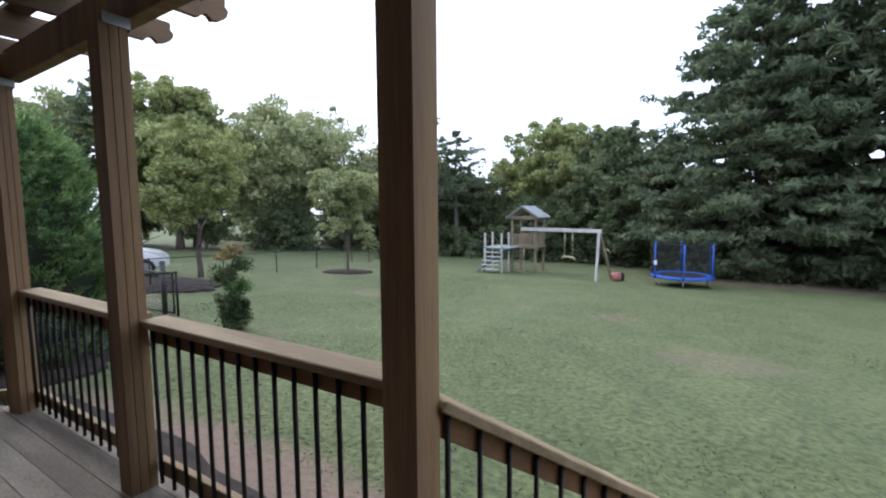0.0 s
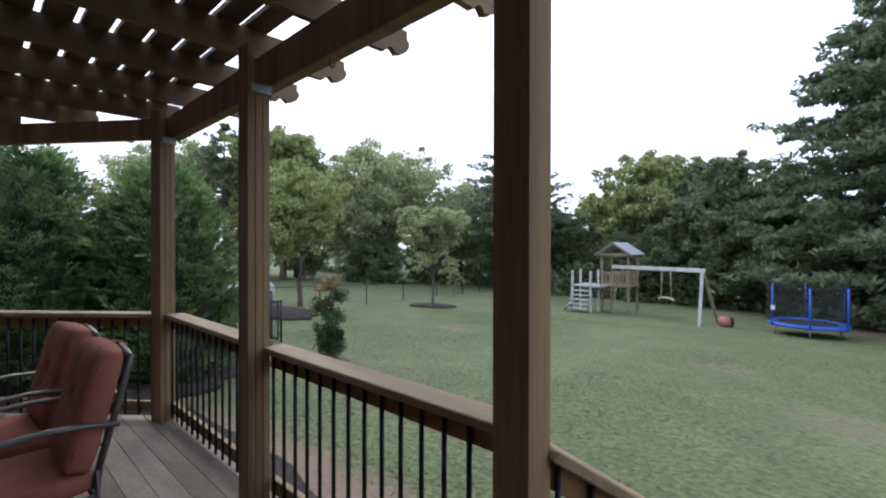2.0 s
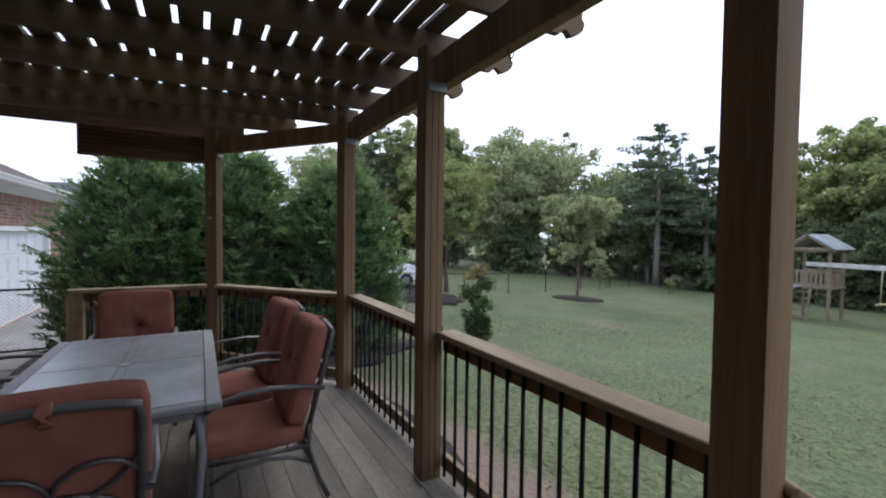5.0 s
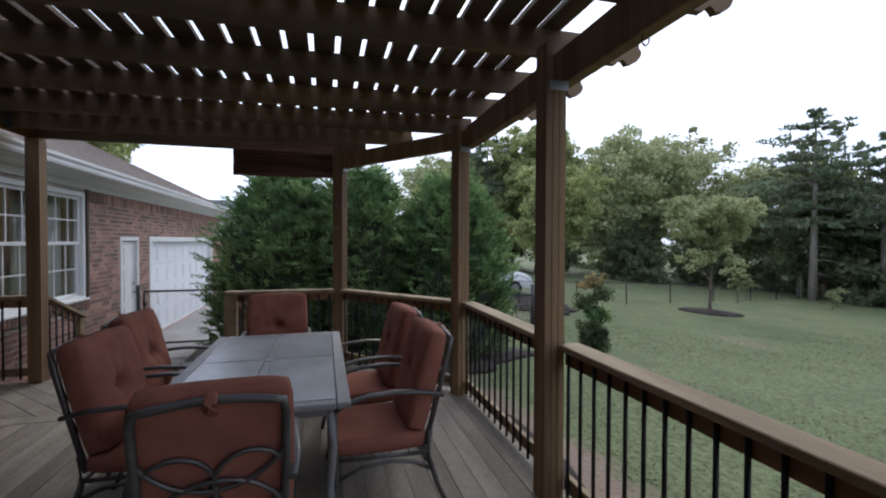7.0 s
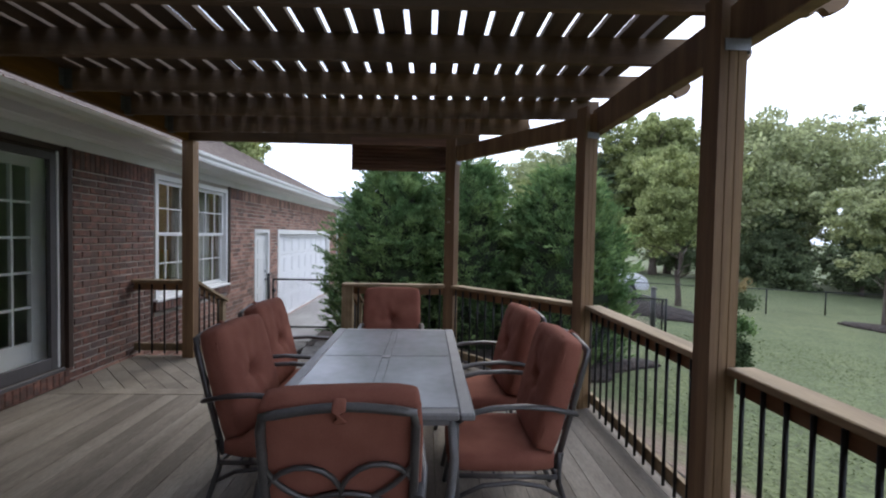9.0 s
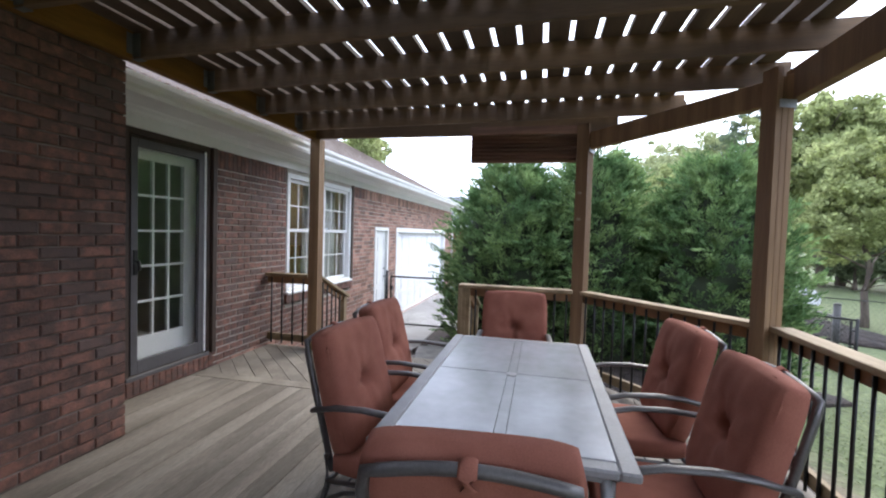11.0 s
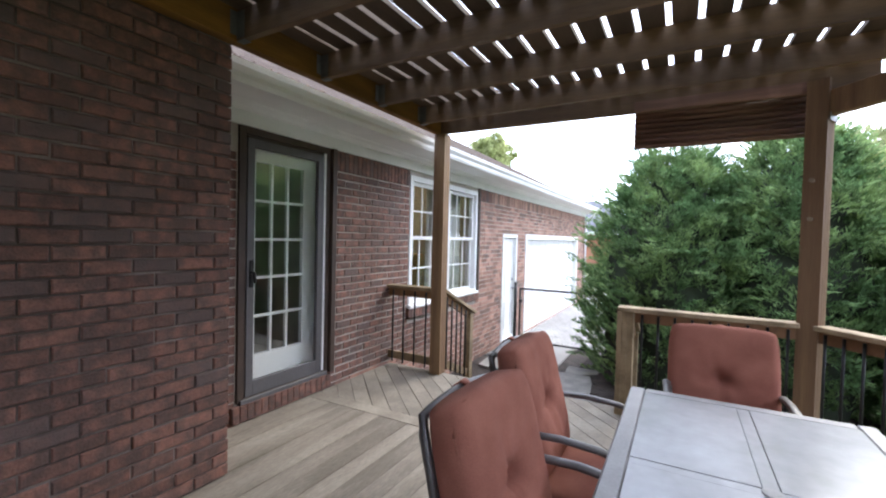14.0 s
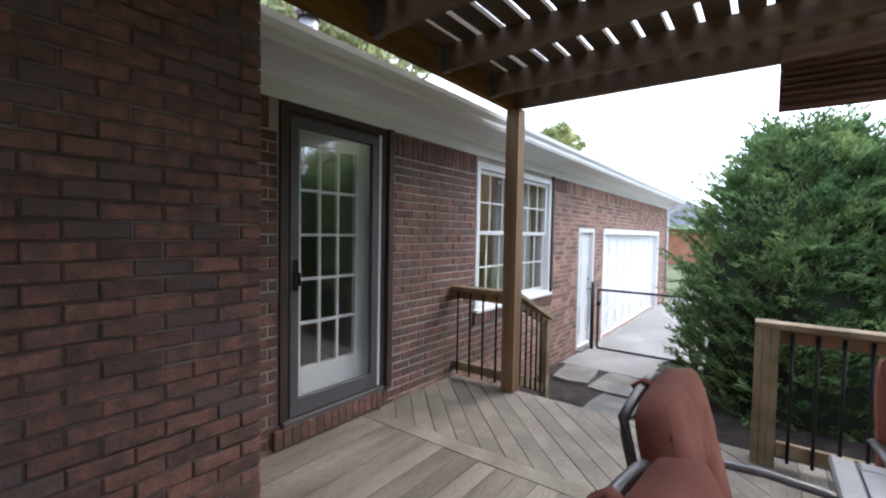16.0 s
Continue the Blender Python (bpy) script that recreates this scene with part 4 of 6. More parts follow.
def sloped_railing(p, angle, length, drop, label):
    """A railing down a flight of steps from p, towards angle, falling drop per metre; its end post stands on the ground."""
    ob = thing("stair_railing", label, "railing", "stair railings")
    d = Vector((math.cos(radians(angle)), math.sin(radians(angle)), -drop))
    side = Vector((math.sin(radians(angle)), -math.cos(radians(angle)), 0))
    p = Vector((*p, 0))
    at = lambda a, z: p + d * a + Vector((0, 0, z))
    part("cap_rail", made(beam, at(0.06, 0.935), at(length + 0.05, 0.935), 0.13, 0.038, bevel=0.005), M_RAIL, ob)
    part("top_rail", made(beam, at(0.06, 0.866), at(length, 0.866), 0.038, 0.089, bevel=0.003), M_SUBRAIL, ob)
    part("bottom_rail", made(beam, at(0.06, 0.12), at(length, 0.12), 0.038, 0.089, bevel=0.003), M_RAIL, ob)
    for k in range(int(length / 0.13) - 1):
        c = at(0.09 + 0.13 * k, 0) + side * 0.031
        part("baluster", made(tube, [c + Vector((0, 0, 0.06)), c + Vector((0, 0, 0.9))], 0.0105, 8), M_BLACK, ob)
    e = at(length + 0.01, 0)
    gz = float(ground_z(e.x, e.y))
    part("end_post", made(beam, (e.x, e.y, gz - 0.2), (e.x, e.y, e.z + 0.9), 0.09, 0.09, up=side), M_RAIL, ob)
    return ob


sloped_railing((PA[0] + 0.01, 0.25), 61, 1.3, 0.65, "timber railing sloping down beside the garden steps")
lawn_steps = thing("garden_steps", "timber steps from the deck to the lawn", "stairs")
for k in range(3):
    bm = bmesh.new()
    c = Vector((-1.62, 0.29, -0.16 * (k + 1))) + Vector((0.48, 0.87, 0)) * 0.28 * k
    u = Vector((0.87, -0.48, 0))
    beam(bm, c - u * 0.55, c + u * 0.55, 0.27, 0.038, bevel=0.004)
    part("tread", bm, M_DECK, lawn_steps)
for k in (-0.5, 0.5):
    c = Vector((-1.62, 0.29, 0)) + Vector((0.87, -0.48, 0)) * k
    part("stringer", made(beam, c + Vector((-0.05, -0.1, -0.14)), c + Vector((0.42, 0.76, -0.66)), 0.04, 0.2), M_RAIL, lawn_steps)
railing((-7.6, -4.9), PE, -1, 0.13, 0.0, "short timber railing between post and brick wall")
newel = thing("newel_post", "short brown timber post at the head of the stairs", "post", "stair posts", pose(*PF, 0))
part("shaft", made(draw_post, -0.3, 0.91, 0.91), M_RAIL, newel)

stairs = thing("deck_stairs", "weathered timber steps down from the deck", "stairs")
for k in range(2):
    zt = -0.2 * (k + 1)
    for j in range(2):
        xx = END_X - 0.03 - 0.28 * k - 0.14 * j
        part("tread", made(box, xx - 0.135, xx, -4.06, -2.3, zt - 0.038, zt, 0.004), M_DECK, stairs)
    part("riser", made(box, END_X - 0.028 - 0.28 * k, END_X - 0.01 - 0.28 * k, -4.06, -2.3, zt, zt + 0.16), M_RAIL, stairs)
for yy in (-4.08, -2.28):
    part("stringer", made(beam, (END_X - 0.02, yy, -0.16), (END_X - 0.75, yy, -0.62), 0.038, 0.24), M_RAIL, stairs)
for yy, ny, off in ((-4.16, 1, 0), (-2.2, -1, 0)):
    sr = thing("stair_railing", "sloping timber stair railing with black balusters", "railing", "stair railings")
    x0 = -7.66
    part("end_post", made(box, -8.46, -8.37, yy - 0.045, yy + 0.045, -0.75, 0.56, 0.004), M_RAIL, sr)
    part("cap_rail", made(beam, (x0, yy, 0.925), (-8.52, yy, 0.555), 0.12, 0.038, bevel=0.004), M_RAIL, sr)
    part("top_rail", made(beam, (x0, yy, 0.86), (-8.37, yy, 0.555), 0.038, 0.085), M_SUBRAIL, sr)
    part("bottom_rail", made(beam, (x0, yy, 0.1), (-8.37, yy, -0.2), 0.038, 0.085), M_RAIL, sr)
    for i in range(5):
        xx = x0 - 0.1 - 0.125 * i
        drop = (x0 - xx) * 0.43
        part("baluster", made(tube, [(xx, yy + 0.03 * ny, 0.04 - drop), (xx, yy + 0.03 * ny, 0.88 - drop)], 0.0105, 8), M_BLACK, sr)

# ---- pergola ----
def joist_z(y):
    return 2.735 - (0.25 - y) * 0.016


pergola = thing("pergola", "dark brown timber pergola over the deck with closely laid slats", "pergola")
for p, q, zz in (((-6.13, 0.325), (-2.36, 0.3), 0), ((-2.4, 0.3), (-0.3, -0.25), 0)):
    part("beam", made(beam, (*p, 2.622), (*q, 2.622), 0.085, 0.225, bevel=0.006), M_POST, pergola, "dark brown carrying beam")
part("beam", made(beam, (-6.03, 0.32, 2.6), (-7.5, -0.9, 2.556), 0.075, 0.18, bevel=0.006), M_POST, pergola, "dark brown carrying beam")
part("ledger", made(box, -7.64, 2.0, -4.224, -4.145, 2.66, 2.89, 0.004), M_LEDGER, pergola, "golden-brown ledger beam on the house")


def draw_joist(bm, y0, y1, scallop=True):
    """In its own plane: y along, z up from the joist's slope, with a scalloped outer end."""
    D = 0.175
    pts = [(y0, 0.0)]
    if scallop:
        for t in range(7):
            a = t / 6
            pts.append((y1 - 0.2 + 0.09 * a, 0.0 + 0.035 * math.sin(a * math.pi)))
        for t in range(7):
            a = math.pi * 0.5 * t / 6
            pts.append((y1 - 0.11 + 0.11 * math.sin(a), 0.01 + 0.095 * (1 - math.cos(a))))
        pts += [(y1 - 0.02, 0.12), (y1 - 0.02, D)]
    else:
        pts += [(y1, 0.0), (y1, D)]
    pts.append((y0, D))
    lo = [bm.verts.new((-0.021, yy, joist_z(yy) + zz)) for yy, zz in pts]
    hi = [bm.verts.new((0.021, yy, joist_z(yy) + zz)) for yy, zz in pts]
    bm.faces.new(lo), bm.faces.new(hi[::-1])
    for i in range(len(pts)):
        j = (i + 1) % len(pts)
        bm.faces.new((lo[i], lo[j], hi[j], hi[i]))


# joists and slats past x 0.9 are added, unseen, to shade the deck
JOIST_X = [-5.07 + 0.685 * k for k in range(-3, 11)]
for jx in JOIST_X:
    out = 0.96
    if jx < -6.05:
        out = 0.2 + (jx + 6.05) * 0.787 + 0.58
    if jx > -2.3:
        out = 0.2 - (jx + 2.35) * 0.26 + 0.6
    j = part("joist", made(draw_joist, -4.14, out), M_JOIST, pergola)
    j.matrix_basis = Matrix.Translation((jx, 0, 0))
    bm = bmesh.new()
    for s in (-1, 1):
        box(bm, jx + s * 0.023 - 0.001, jx + s * 0.023 + 0.001, -4.143, -4.075, 2.672, 2.83)
        box(bm, jx + s * 0.045 - 0.02, jx + s * 0.045 + 0.02, -4.1445, -4.142, 2.69, 2.83)
    box(bm, jx - 0.024, jx + 0.024, -4.143, -4.075, 2.656, 2.66)
    part("joist_hanger", bm, M_HANGER, pergola, "galvanised joist hanger")
part("end_beam", made(beam, (-7.56, -4.14, 2.772), (-7.56, -0.6, 2.775), 0.06, 0.225, bevel=0.004), M_JOIST, pergola)
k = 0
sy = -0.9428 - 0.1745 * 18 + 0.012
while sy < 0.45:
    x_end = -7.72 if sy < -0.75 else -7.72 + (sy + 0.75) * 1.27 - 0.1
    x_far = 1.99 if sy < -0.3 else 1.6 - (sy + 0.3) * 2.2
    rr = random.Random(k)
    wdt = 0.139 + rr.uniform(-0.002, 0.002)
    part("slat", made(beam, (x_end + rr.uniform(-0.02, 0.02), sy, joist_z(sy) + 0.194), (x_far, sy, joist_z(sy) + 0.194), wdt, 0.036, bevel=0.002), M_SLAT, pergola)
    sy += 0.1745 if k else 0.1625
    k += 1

hook = thing("hanging_hook", "small wire hook under the pergola beam", "hook")
part("wire", made(tube, [(-3.55, 0.285, 2.515), (-3.55, 0.285, 2.47), (-3.53, 0.285, 2.445), (-3.51, 0.285, 2.45), (-3.505, 0.285, 2.47)], 0.004, 6), M_BLACK, hook)

for zz in (1.72, 2.0):
    knob = thing("cord_cleat", "small screwed cleat on the corner post", "cleat", "cord cleats")
    part("peg", made(tube, [(PD[0] + 0.055, PD[1] - 0.035, zz), (PD[0] + 0.1, PD[1] - 0.055, zz)], [0.012, 0.017], 8), M_PLAYWOOD, knob)

blind = thing("bamboo_blind", "dark reddish bamboo roll-up blind drawn up under the pergola", "blind")
bz = 2.715
rr = random.Random(5)
for i in range(60):
    zz = bz - 0.0059 * i
    xo = -7.61 - 0.04 * abs((i / 7.5) % 1 - 0.5) * 2
    part("slat", made(tube, [(xo + rr.uniform(-0.004, 0.004), -2.19, zz + rr.uniform(-0.003, 0.003)), (xo, -1.55, zz - 0.004), (xo + rr.uniform(-0.004, 0.004), -0.95, zz + rr.uniform(-0.003, 0.003))], 0.0092, 6), M_BAMBOO, blind)
part("head_rail", made(box, -7.527, -7.508, -2.19, -0.97, bz - 0.06, bz + 0.03, 0.003), M_BAMBOO, blind)
for yy in (-1.95, -1.2):
    part("cord", made(tube, [(-7.66, yy, bz), (-7.68, yy, bz - 0.16), (-7.66, yy, bz - 0.36)], 0.003, 5), M_CURTAIN, blind)


# ---- furniture ----
def draw_cushion(bm, w, h, d, tuft=0.027, n=26, sag=0.0):
    """A soft boxed cushion in the x-z plane, thick along y, buttoned in the middle of its front (+y)."""
    front, back = [], []
    for j in range(n + 1):
        fr, bk = [], []
        for i in range(n + 1):
            u, v = 2 * i / n - 1, 2 * j / n - 1
            edge = max(0.0, (1 - abs(u) ** 5) * (1 - abs(v) ** 5)) ** 0.5
            r, a = math.hypot(u * w, v * h), math.atan2(v, u)
            puff = 0.55 + 0.45 * edge
            dent = math.exp(-(r / 0.07) ** 2) * tuft * 1.5 + math.exp(-(r / 0.2) ** 2) * tuft * 0.55 * (0.35 + 0.65 * abs(math.cos(2.5 * a + 0.4)) ** 6) + 0.22 * tuft * math.exp(-(r / 0.26) ** 2) * abs(math.cos(4.5 * a + 1.1)) ** 10 + 0.007 * noise.noise((u * 4, v * 4, w * 9)) * edge
            corner = 1 - 0.07 * (abs(u) * abs(v)) ** 4
            x, z = u * w / 2 * corner, v * h / 2 * corner
            fr.append(bm.verts.new((x, d / 2 * puff - dent * edge, z)))
            bk.append(bm.verts.new((x, -d * 0.3 * puff, z)))
        front.append(fr), back.append(bk)
    for j in range(n):
        for i in range(n):
            bm.faces.new((front[j][i], front[j][i + 1], front[j + 1][i + 1], front[j + 1][i])).smooth = True
            bm.faces.new((back[j][i], back[j + 1][i], back[j + 1][i + 1], back[j][i + 1])).smooth = True
    rim = [(0, i) for i in range(n)] + [(j, n) for j in range(n)] + [(n, i) for i in range(n, 0, -1)] + [(j, 0) for j in range(n, 0, -1)]
    for (a, b), (c, e) in zip(rim, rim[1:] + rim[:1]):
        bm.faces.new((front[a][b], back[a][b], back[c][e], front[c][e])).smooth = True


def draw_piping(bm, w, h, y):
    pts = []
    for cx, cz, a0 in ((1, 1, 0), (-1, 1, 90), (-1, -1, 180), (1, -1, 270)):
        for k in range(4):
            a = radians(a0 + 30 * k)
            pts.append((cx * (w / 2 - 0.085) + 0.08 * math.cos(a), y, cz * (h / 2 - 0.085) + 0.08 * math.sin(a)))
    tube(bm, pts + pts[:1], 0.005, 6)


def ring(cx, cz, r, y0, slope, z0, a0=0, a1=360, n=18):
    return [(cx + r * math.cos(radians(a0 + (a1 - a0) * k / n)), y0 - slope * (cz + r * math.sin(radians(a0 + (a1 - a0) * k / n)) - z0), cz + r * math.sin(radians(a0 + (a1 - a0) * k / n))) for k in range(n + 1)]


def patio_chair(at, label):
    ob = thing("patio_chair", label, "chair", "chairs round the table", at)
    sl = 0.25
    back = lambda z: -0.27 - sl * (z - 0.4)
    bm = bmesh.new()
    top = [(-0.237 + 0.474 * k / 12, back(0.97) - 0.0, 0.978 + 0.025 * math.sin(math.pi * k / 12)) for k in range(13)]
    tube(bm, [(-0.235, back(0.36), 0.36), (-0.245, back(0.7), 0.7), (-0.245, back(0.93), 0.93)] + top + [(0.245, back(0.93), 0.93), (0.245, back(0.7), 0.7), (0.235, back(0.36), 0.36)], 0.0165, 8)
    tube(bm, [(-0.25, back(0.4), 0.4), (0.25, back(0.4), 0.4)], 0.013, 8)
    part("back_frame", bm, M_FRAME, ob, "grey-brown metal back frame")
    for sx in (-1, 1):
        bm = bmesh.new()
        tube(bm, ring(sx * 0.125, 0.66, 0.13, back(0.66), sl, 0.66), 0.0095, 6)
        part("back_ring", bm, M_FRAME, ob)
    for sz in (-1, 1):
        bm = bmesh.new()
        tube(bm, ring(0, 0.66 + sz * 0.25, 0.27, back(0.66) + sz * -0.0, sl, 0.66, 200 if sz > 0 else 20, 340 if sz > 0 else 160), 0.0095, 6)
        part("back_arc", bm, M_FRAME, ob)
    bm = bmesh.new()
    frame_pts = [(-0.27, -0.26, 0.33), (0.27, -0.26, 0.33), (0.27, 0.26, 0.34), (-0.27, 0.26, 0.34), (-0.27, -0.26, 0.33)]
    tube(bm, frame_pts, 0.013, 8)
    for k in range(4):
        tube(bm, [(-0.27, -0.16 + 0.11 * k, 0.335), (0.27, -0.16 + 0.11 * k, 0.335)], 0.006, 6)
    part("seat_frame", bm, M_FRAME, ob)
    for sx in (-1, 1):
        x = sx * 0.282
        part("armrest", made(tube, [(sx * 0.262, back(0.66) - 0.02, 0.655), (x, -0.22, 0.69), (x, -0.08, 0.7), (x, 0.08, 0.69), (x, 0.2, 0.66), (x, 0.25, 0.625)], 0.024, 10, 0.55), M_FRAME, ob)
        part("leg", made(tube, [(x, 0.262, 0.625), (x, 0.262, 0.45), (sx * 0.272, 0.25, 0.2), (sx * 0.272, 0.29, 0.0)], 0.0155, 8), M_FRAME, ob)
        part("leg", made(tube, [(sx * 0.255, back(0.45), 0.45), (sx * 0.262, -0.27, 0.3), (sx * 0.267, -0.33, 0.12), (sx * 0.267, -0.385, 0.0)], 0.0155, 8), M_FRAME, ob)
        part("stretcher", made(tube, [(sx * 0.27, 0.27, 0.22), (sx * 0.267, 0.12, 0.285), (sx * 0.265, -0.05, 0.3), (sx * 0.264, -0.18, 0.28), (sx * 0.264, -0.29, 0.225)], 0.012, 8), M_FRAME, ob)
    seat = part("seat_cushion", made(draw_cushion, 0.535, 0.57, 0.15, 0.018), M_FABRIC, ob, "terracotta fabric seat cushion")
    seat.matrix_basis = pose(0, 0.015, 0.41, 90, 0, 0) @ Matrix.Rotation(math.pi, 4, "Z") @ Matrix.Rotation(math.pi, 4, "Y")
    pp = part("piping", made(draw_piping, 0.53, 0.565, 0.041), M_PIPING, seat)
    bc = part("back_cushion", made(draw_cushion, 0.55, 0.61, 0.18, 0.055), M_FABRIC, ob, "buttoned terracotta back cushion")
    bc.matrix_basis = pose(0, back(0.735) + 0.075, 0.735, math.degrees(math.atan(sl)), 0, 0)
    part("piping", made(draw_piping, 0.545, 0.6, 0.05), M_PIPING, bc)
    part("button", made(tube, [(0, 0.012, 0), (0, 0.02, 0)], 0.012, 10), M_PIPING, bc)
    bm = bmesh.new()
    tube(bm, [(0.0, back(1.0) + 0.06, 1.0), (0.0, back(1.0) + 0.01, 1.026), (0.0, back(1.0) - 0.022, 1.0), (0.0, back(0.95) - 0.02, 0.965), (0.0, back(0.93) + 0.01, 0.945)], 0.022, 8, 0.3)
    part("tie", bm, M_FABRIC, bc)
    bpy.context.view_layer.update()
    t = bc.children[-1]
    t.matrix_parent_inverse = bc.matrix_basis.inverted()
    return ob


CUSH = "patio chair with grey metal frame and buttoned terracotta cushions"
first = patio_chair(pose(-4.57, -0.805, 0, 0, 0, 180), CUSH)
copy_thing(first, pose(-5.32, -0.83, 0, 0, 0, 184))
copy_thing(first, pose(-4.7, -2.03, 0, 0, 0, -4))
copy_thing(first, pose(-5.45, -2.12, 0, 0, 0, 0))
copy_thing(first, pose(-6.09, -1.545, 0, 0, 0, -87))
copy_thing(first, pose(-3.93, -1.535, 0, 0, 0, 95))

table = thing("patio_table", "grey metal patio table with four slate-look top panels", "table")
TX0, TX1, TY0, TY1, TZ = -6.02, -4.165, -2.01, -0.985, 0.712
txm, tym = -5.12, (TY0 + TY1) / 2
bm = bmesh.new()
for r in ((TX0, TX1, TY0, TY0 + 0.075), (TX0, TX1, TY1 - 0.075, TY1), (TX0, TX0 + 0.075, TY0 + 0.0755, TY1 - 0.0755), (TX1 - 0.075, TX1, TY0 + 0.0755, TY1 - 0.0755)):
    box(bm, *r, TZ - 0.035, TZ, 0.008)
part("top_frame", bm, M_TABLEFR, table, "grey metal rim")
bm = bmesh.new()
box(bm, txm - 0.025, txm + 0.025, TY0 + 0.076, TY1 - 0.076, TZ - 0.03, TZ - 0.001, 0.002)
for s, e in ((TX0 + 0.076, txm - 0.0253), (txm + 0.0253, TX1 - 0.076)):
    box(bm, s, e, tym - 0.025, tym + 0.025, TZ - 0.03, TZ - 0.001, 0.002)
part("cross_bar", bm, M_TABLE, table)
for s, e in ((TX0 + 0.0765, txm - 0.0262), (txm + 0.0262, TX1 - 0.0765)):
    for c, d in ((TY0 + 0.0765, tym - 0.0262), (tym + 0.0262, TY1 - 0.0765)):
        part("panel", made(box, s, e, c, d, TZ - 0.02, TZ + 0.001, 0.002), M_TABLE, table, "mottled grey slate-look panel")
part("umbrella_cap", made(tube, [(txm, tym, TZ - 0.01), (txm, tym, TZ + 0.004)], 0.032, 18), M_TABLEFR, table)
bm = bmesh.new()
for r in ((TX0 + 0.12, TX1 - 0.12, TY0 + 0.09, TY0 + 0.11), (TX0 + 0.12, TX1 - 0.12, TY1 - 0.11, TY1 - 0.09), (TX0 + 0.1, TX0 + 0.12, TY0 + 0.12, TY1 - 0.12), (TX1 - 0.12, TX1 - 0.1, TY0 + 0.12, TY1 - 0.12)):
    box(bm, *r, TZ - 0.1, TZ - 0.034)
part("apron", bm, M_TABLEFR, table)
for sx, sy in ((TX0, TY0), (TX0, TY1), (TX1, TY0), (TX1, TY1)):
    ix, iy = (1 if sx == TX0 else -1), (1 if sy == TY0 else -1)
    part("leg", made(tube, [(sx + ix * 0.12, sy + iy * 0.11, TZ - 0.035), (sx + ix * 0.1, sy + iy * 0.09, 0.45), (sx + ix * 0.12, sy + iy * 0.11, 0.2), (sx + ix * 0.08, sy + iy * 0.08, 0.0)], 0.024, 10), M_TABLEFR, table)

# ---- plants ----
def diamonds(P, U, V):
    return np.stack([P - U, P - V * 0.6, P + U, P + V * 0.6], 1).reshape(-1, 3)


def unit(v):
    return v / np.maximum(np.linalg.norm(v, axis=1, keepdims=True), 1e-6)


def leaf_quads(g, C, R, per, size, flat=1.0, long=1.0):
    """per leaves round each clump centre C with radius R."""
    c, r = np.repeat(C, per, 0), np.repeat(R, per)[:, None]
    d = unit(g.normal(size=c.shape)) * g.random((len(c), 1)) ** 0.45
    d[:, 2] *= flat
    P = c + d * r
    U = unit(g.normal(size=c.shape))
    V = unit(np.cross(U, g.normal(size=c.shape)))
    s = size * g.uniform(0.6, 1.4, (len(c), 1))
    return diamonds(P, U * s * long, V * s)


def draw_trunk(bm, h, r, g, limbs, spread, start=0.3, lean=0.03):
    pts, rs = [], []
    for k in range(9):
        f = k / 8
        pts.append((g.normal() * lean * h * f * 0.6, g.normal() * lean * h * f * 0.6, -0.3 + (h + 0.3) * f)), rs.append(r * (1.25 if k == 0 else 1) * (1 - 0.85 * f))
    tube(bm, pts, rs, 8)
    for i in range(limbs):
        f = start + (0.92 - start) * i / max(1, limbs - 1)
        k = min(7, int(f * 8))
        base = Vector(pts[k]).lerp(Vector(pts[k + 1]), f * 8 - k)
        a = i * 2.4 + g.uniform(-0.3, 0.3)
        L = spread * (1 - 0.6 * f) * g.uniform(0.7, 1.1)
        mid = base + Vector((math.cos(a) * L * 0.5, math.sin(a) * L * 0.5, L * 0.28))
        tip = base + Vector((math.cos(a) * L, math.sin(a) * L, L * 0.4))
        tube(bm, [base, mid, tip], [r * 0.4 * (1 - 0.6 * f), r * 0.25 * (1 - 0.6 * f), r * 0.08], 5)


def broad_tree(name, label, at, seed, h, rad, mat, clumps=150, per=110, size=0.13, low=0.22, trunk=0.16, squash=1.0):
    g = np.random.default_rng(seed)
    ob = thing(name, label, "tree", at=at)
    part("trunk", made(draw_trunk, h * 0.85, trunk, g, 12, rad * 0.95, low), M_BARK, ob)
    zc, zr = h * (1 + low) / 2, h * (1 - low) / 2
    # boughs: lobes of uneven size fill the crown, leaf clumps sit on their outsides and sprigs stand out of them
    clumps = int(clumps * 1.35)
    lobes = max(9, int(clumps / 13))
    d = unit(g.normal(size=(lobes, 3))) * (0.15 + 0.66 * g.random((lobes, 1)) ** 0.6)
    taper = 1 - 0.35 * np.clip(d[:, 2], 0, 1) ** 2
    B = np.stack([d[:, 0] * rad * taper, d[:, 1] * rad * taper, zc + d[:, 2] * zr * 0.95], 1)
    BR = rad * g.uniform(0.24, 0.46, lobes)
    pick = g.choice(lobes, clumps, p=BR ** 2 / np.sum(BR ** 2))
    e = unit(g.normal(size=(clumps, 3)) + (0, 0, 0.35))
    out = np.where(g.random(clumps) < 0.16, g.uniform(1.02, 1.2, clumps), 0.45 + 0.6 * g.random(clumps) ** 0.6)
    C = B[pick] + e * (BR[pick] * out)[:, None] * (1, 1, 0.85)
    C[:, 2] = np.maximum(C[:, 2], h * low * 0.8)
    R = rad * g.uniform(0.08, 0.2, clumps) * np.where(out > 1.1, 0.6, 1.0)
    crown = soup("crown", leaf_quads(g, C, R, per, size * 0.86, 0.7, 1.25), 4, mat)
    crown.parent = ob
    return ob


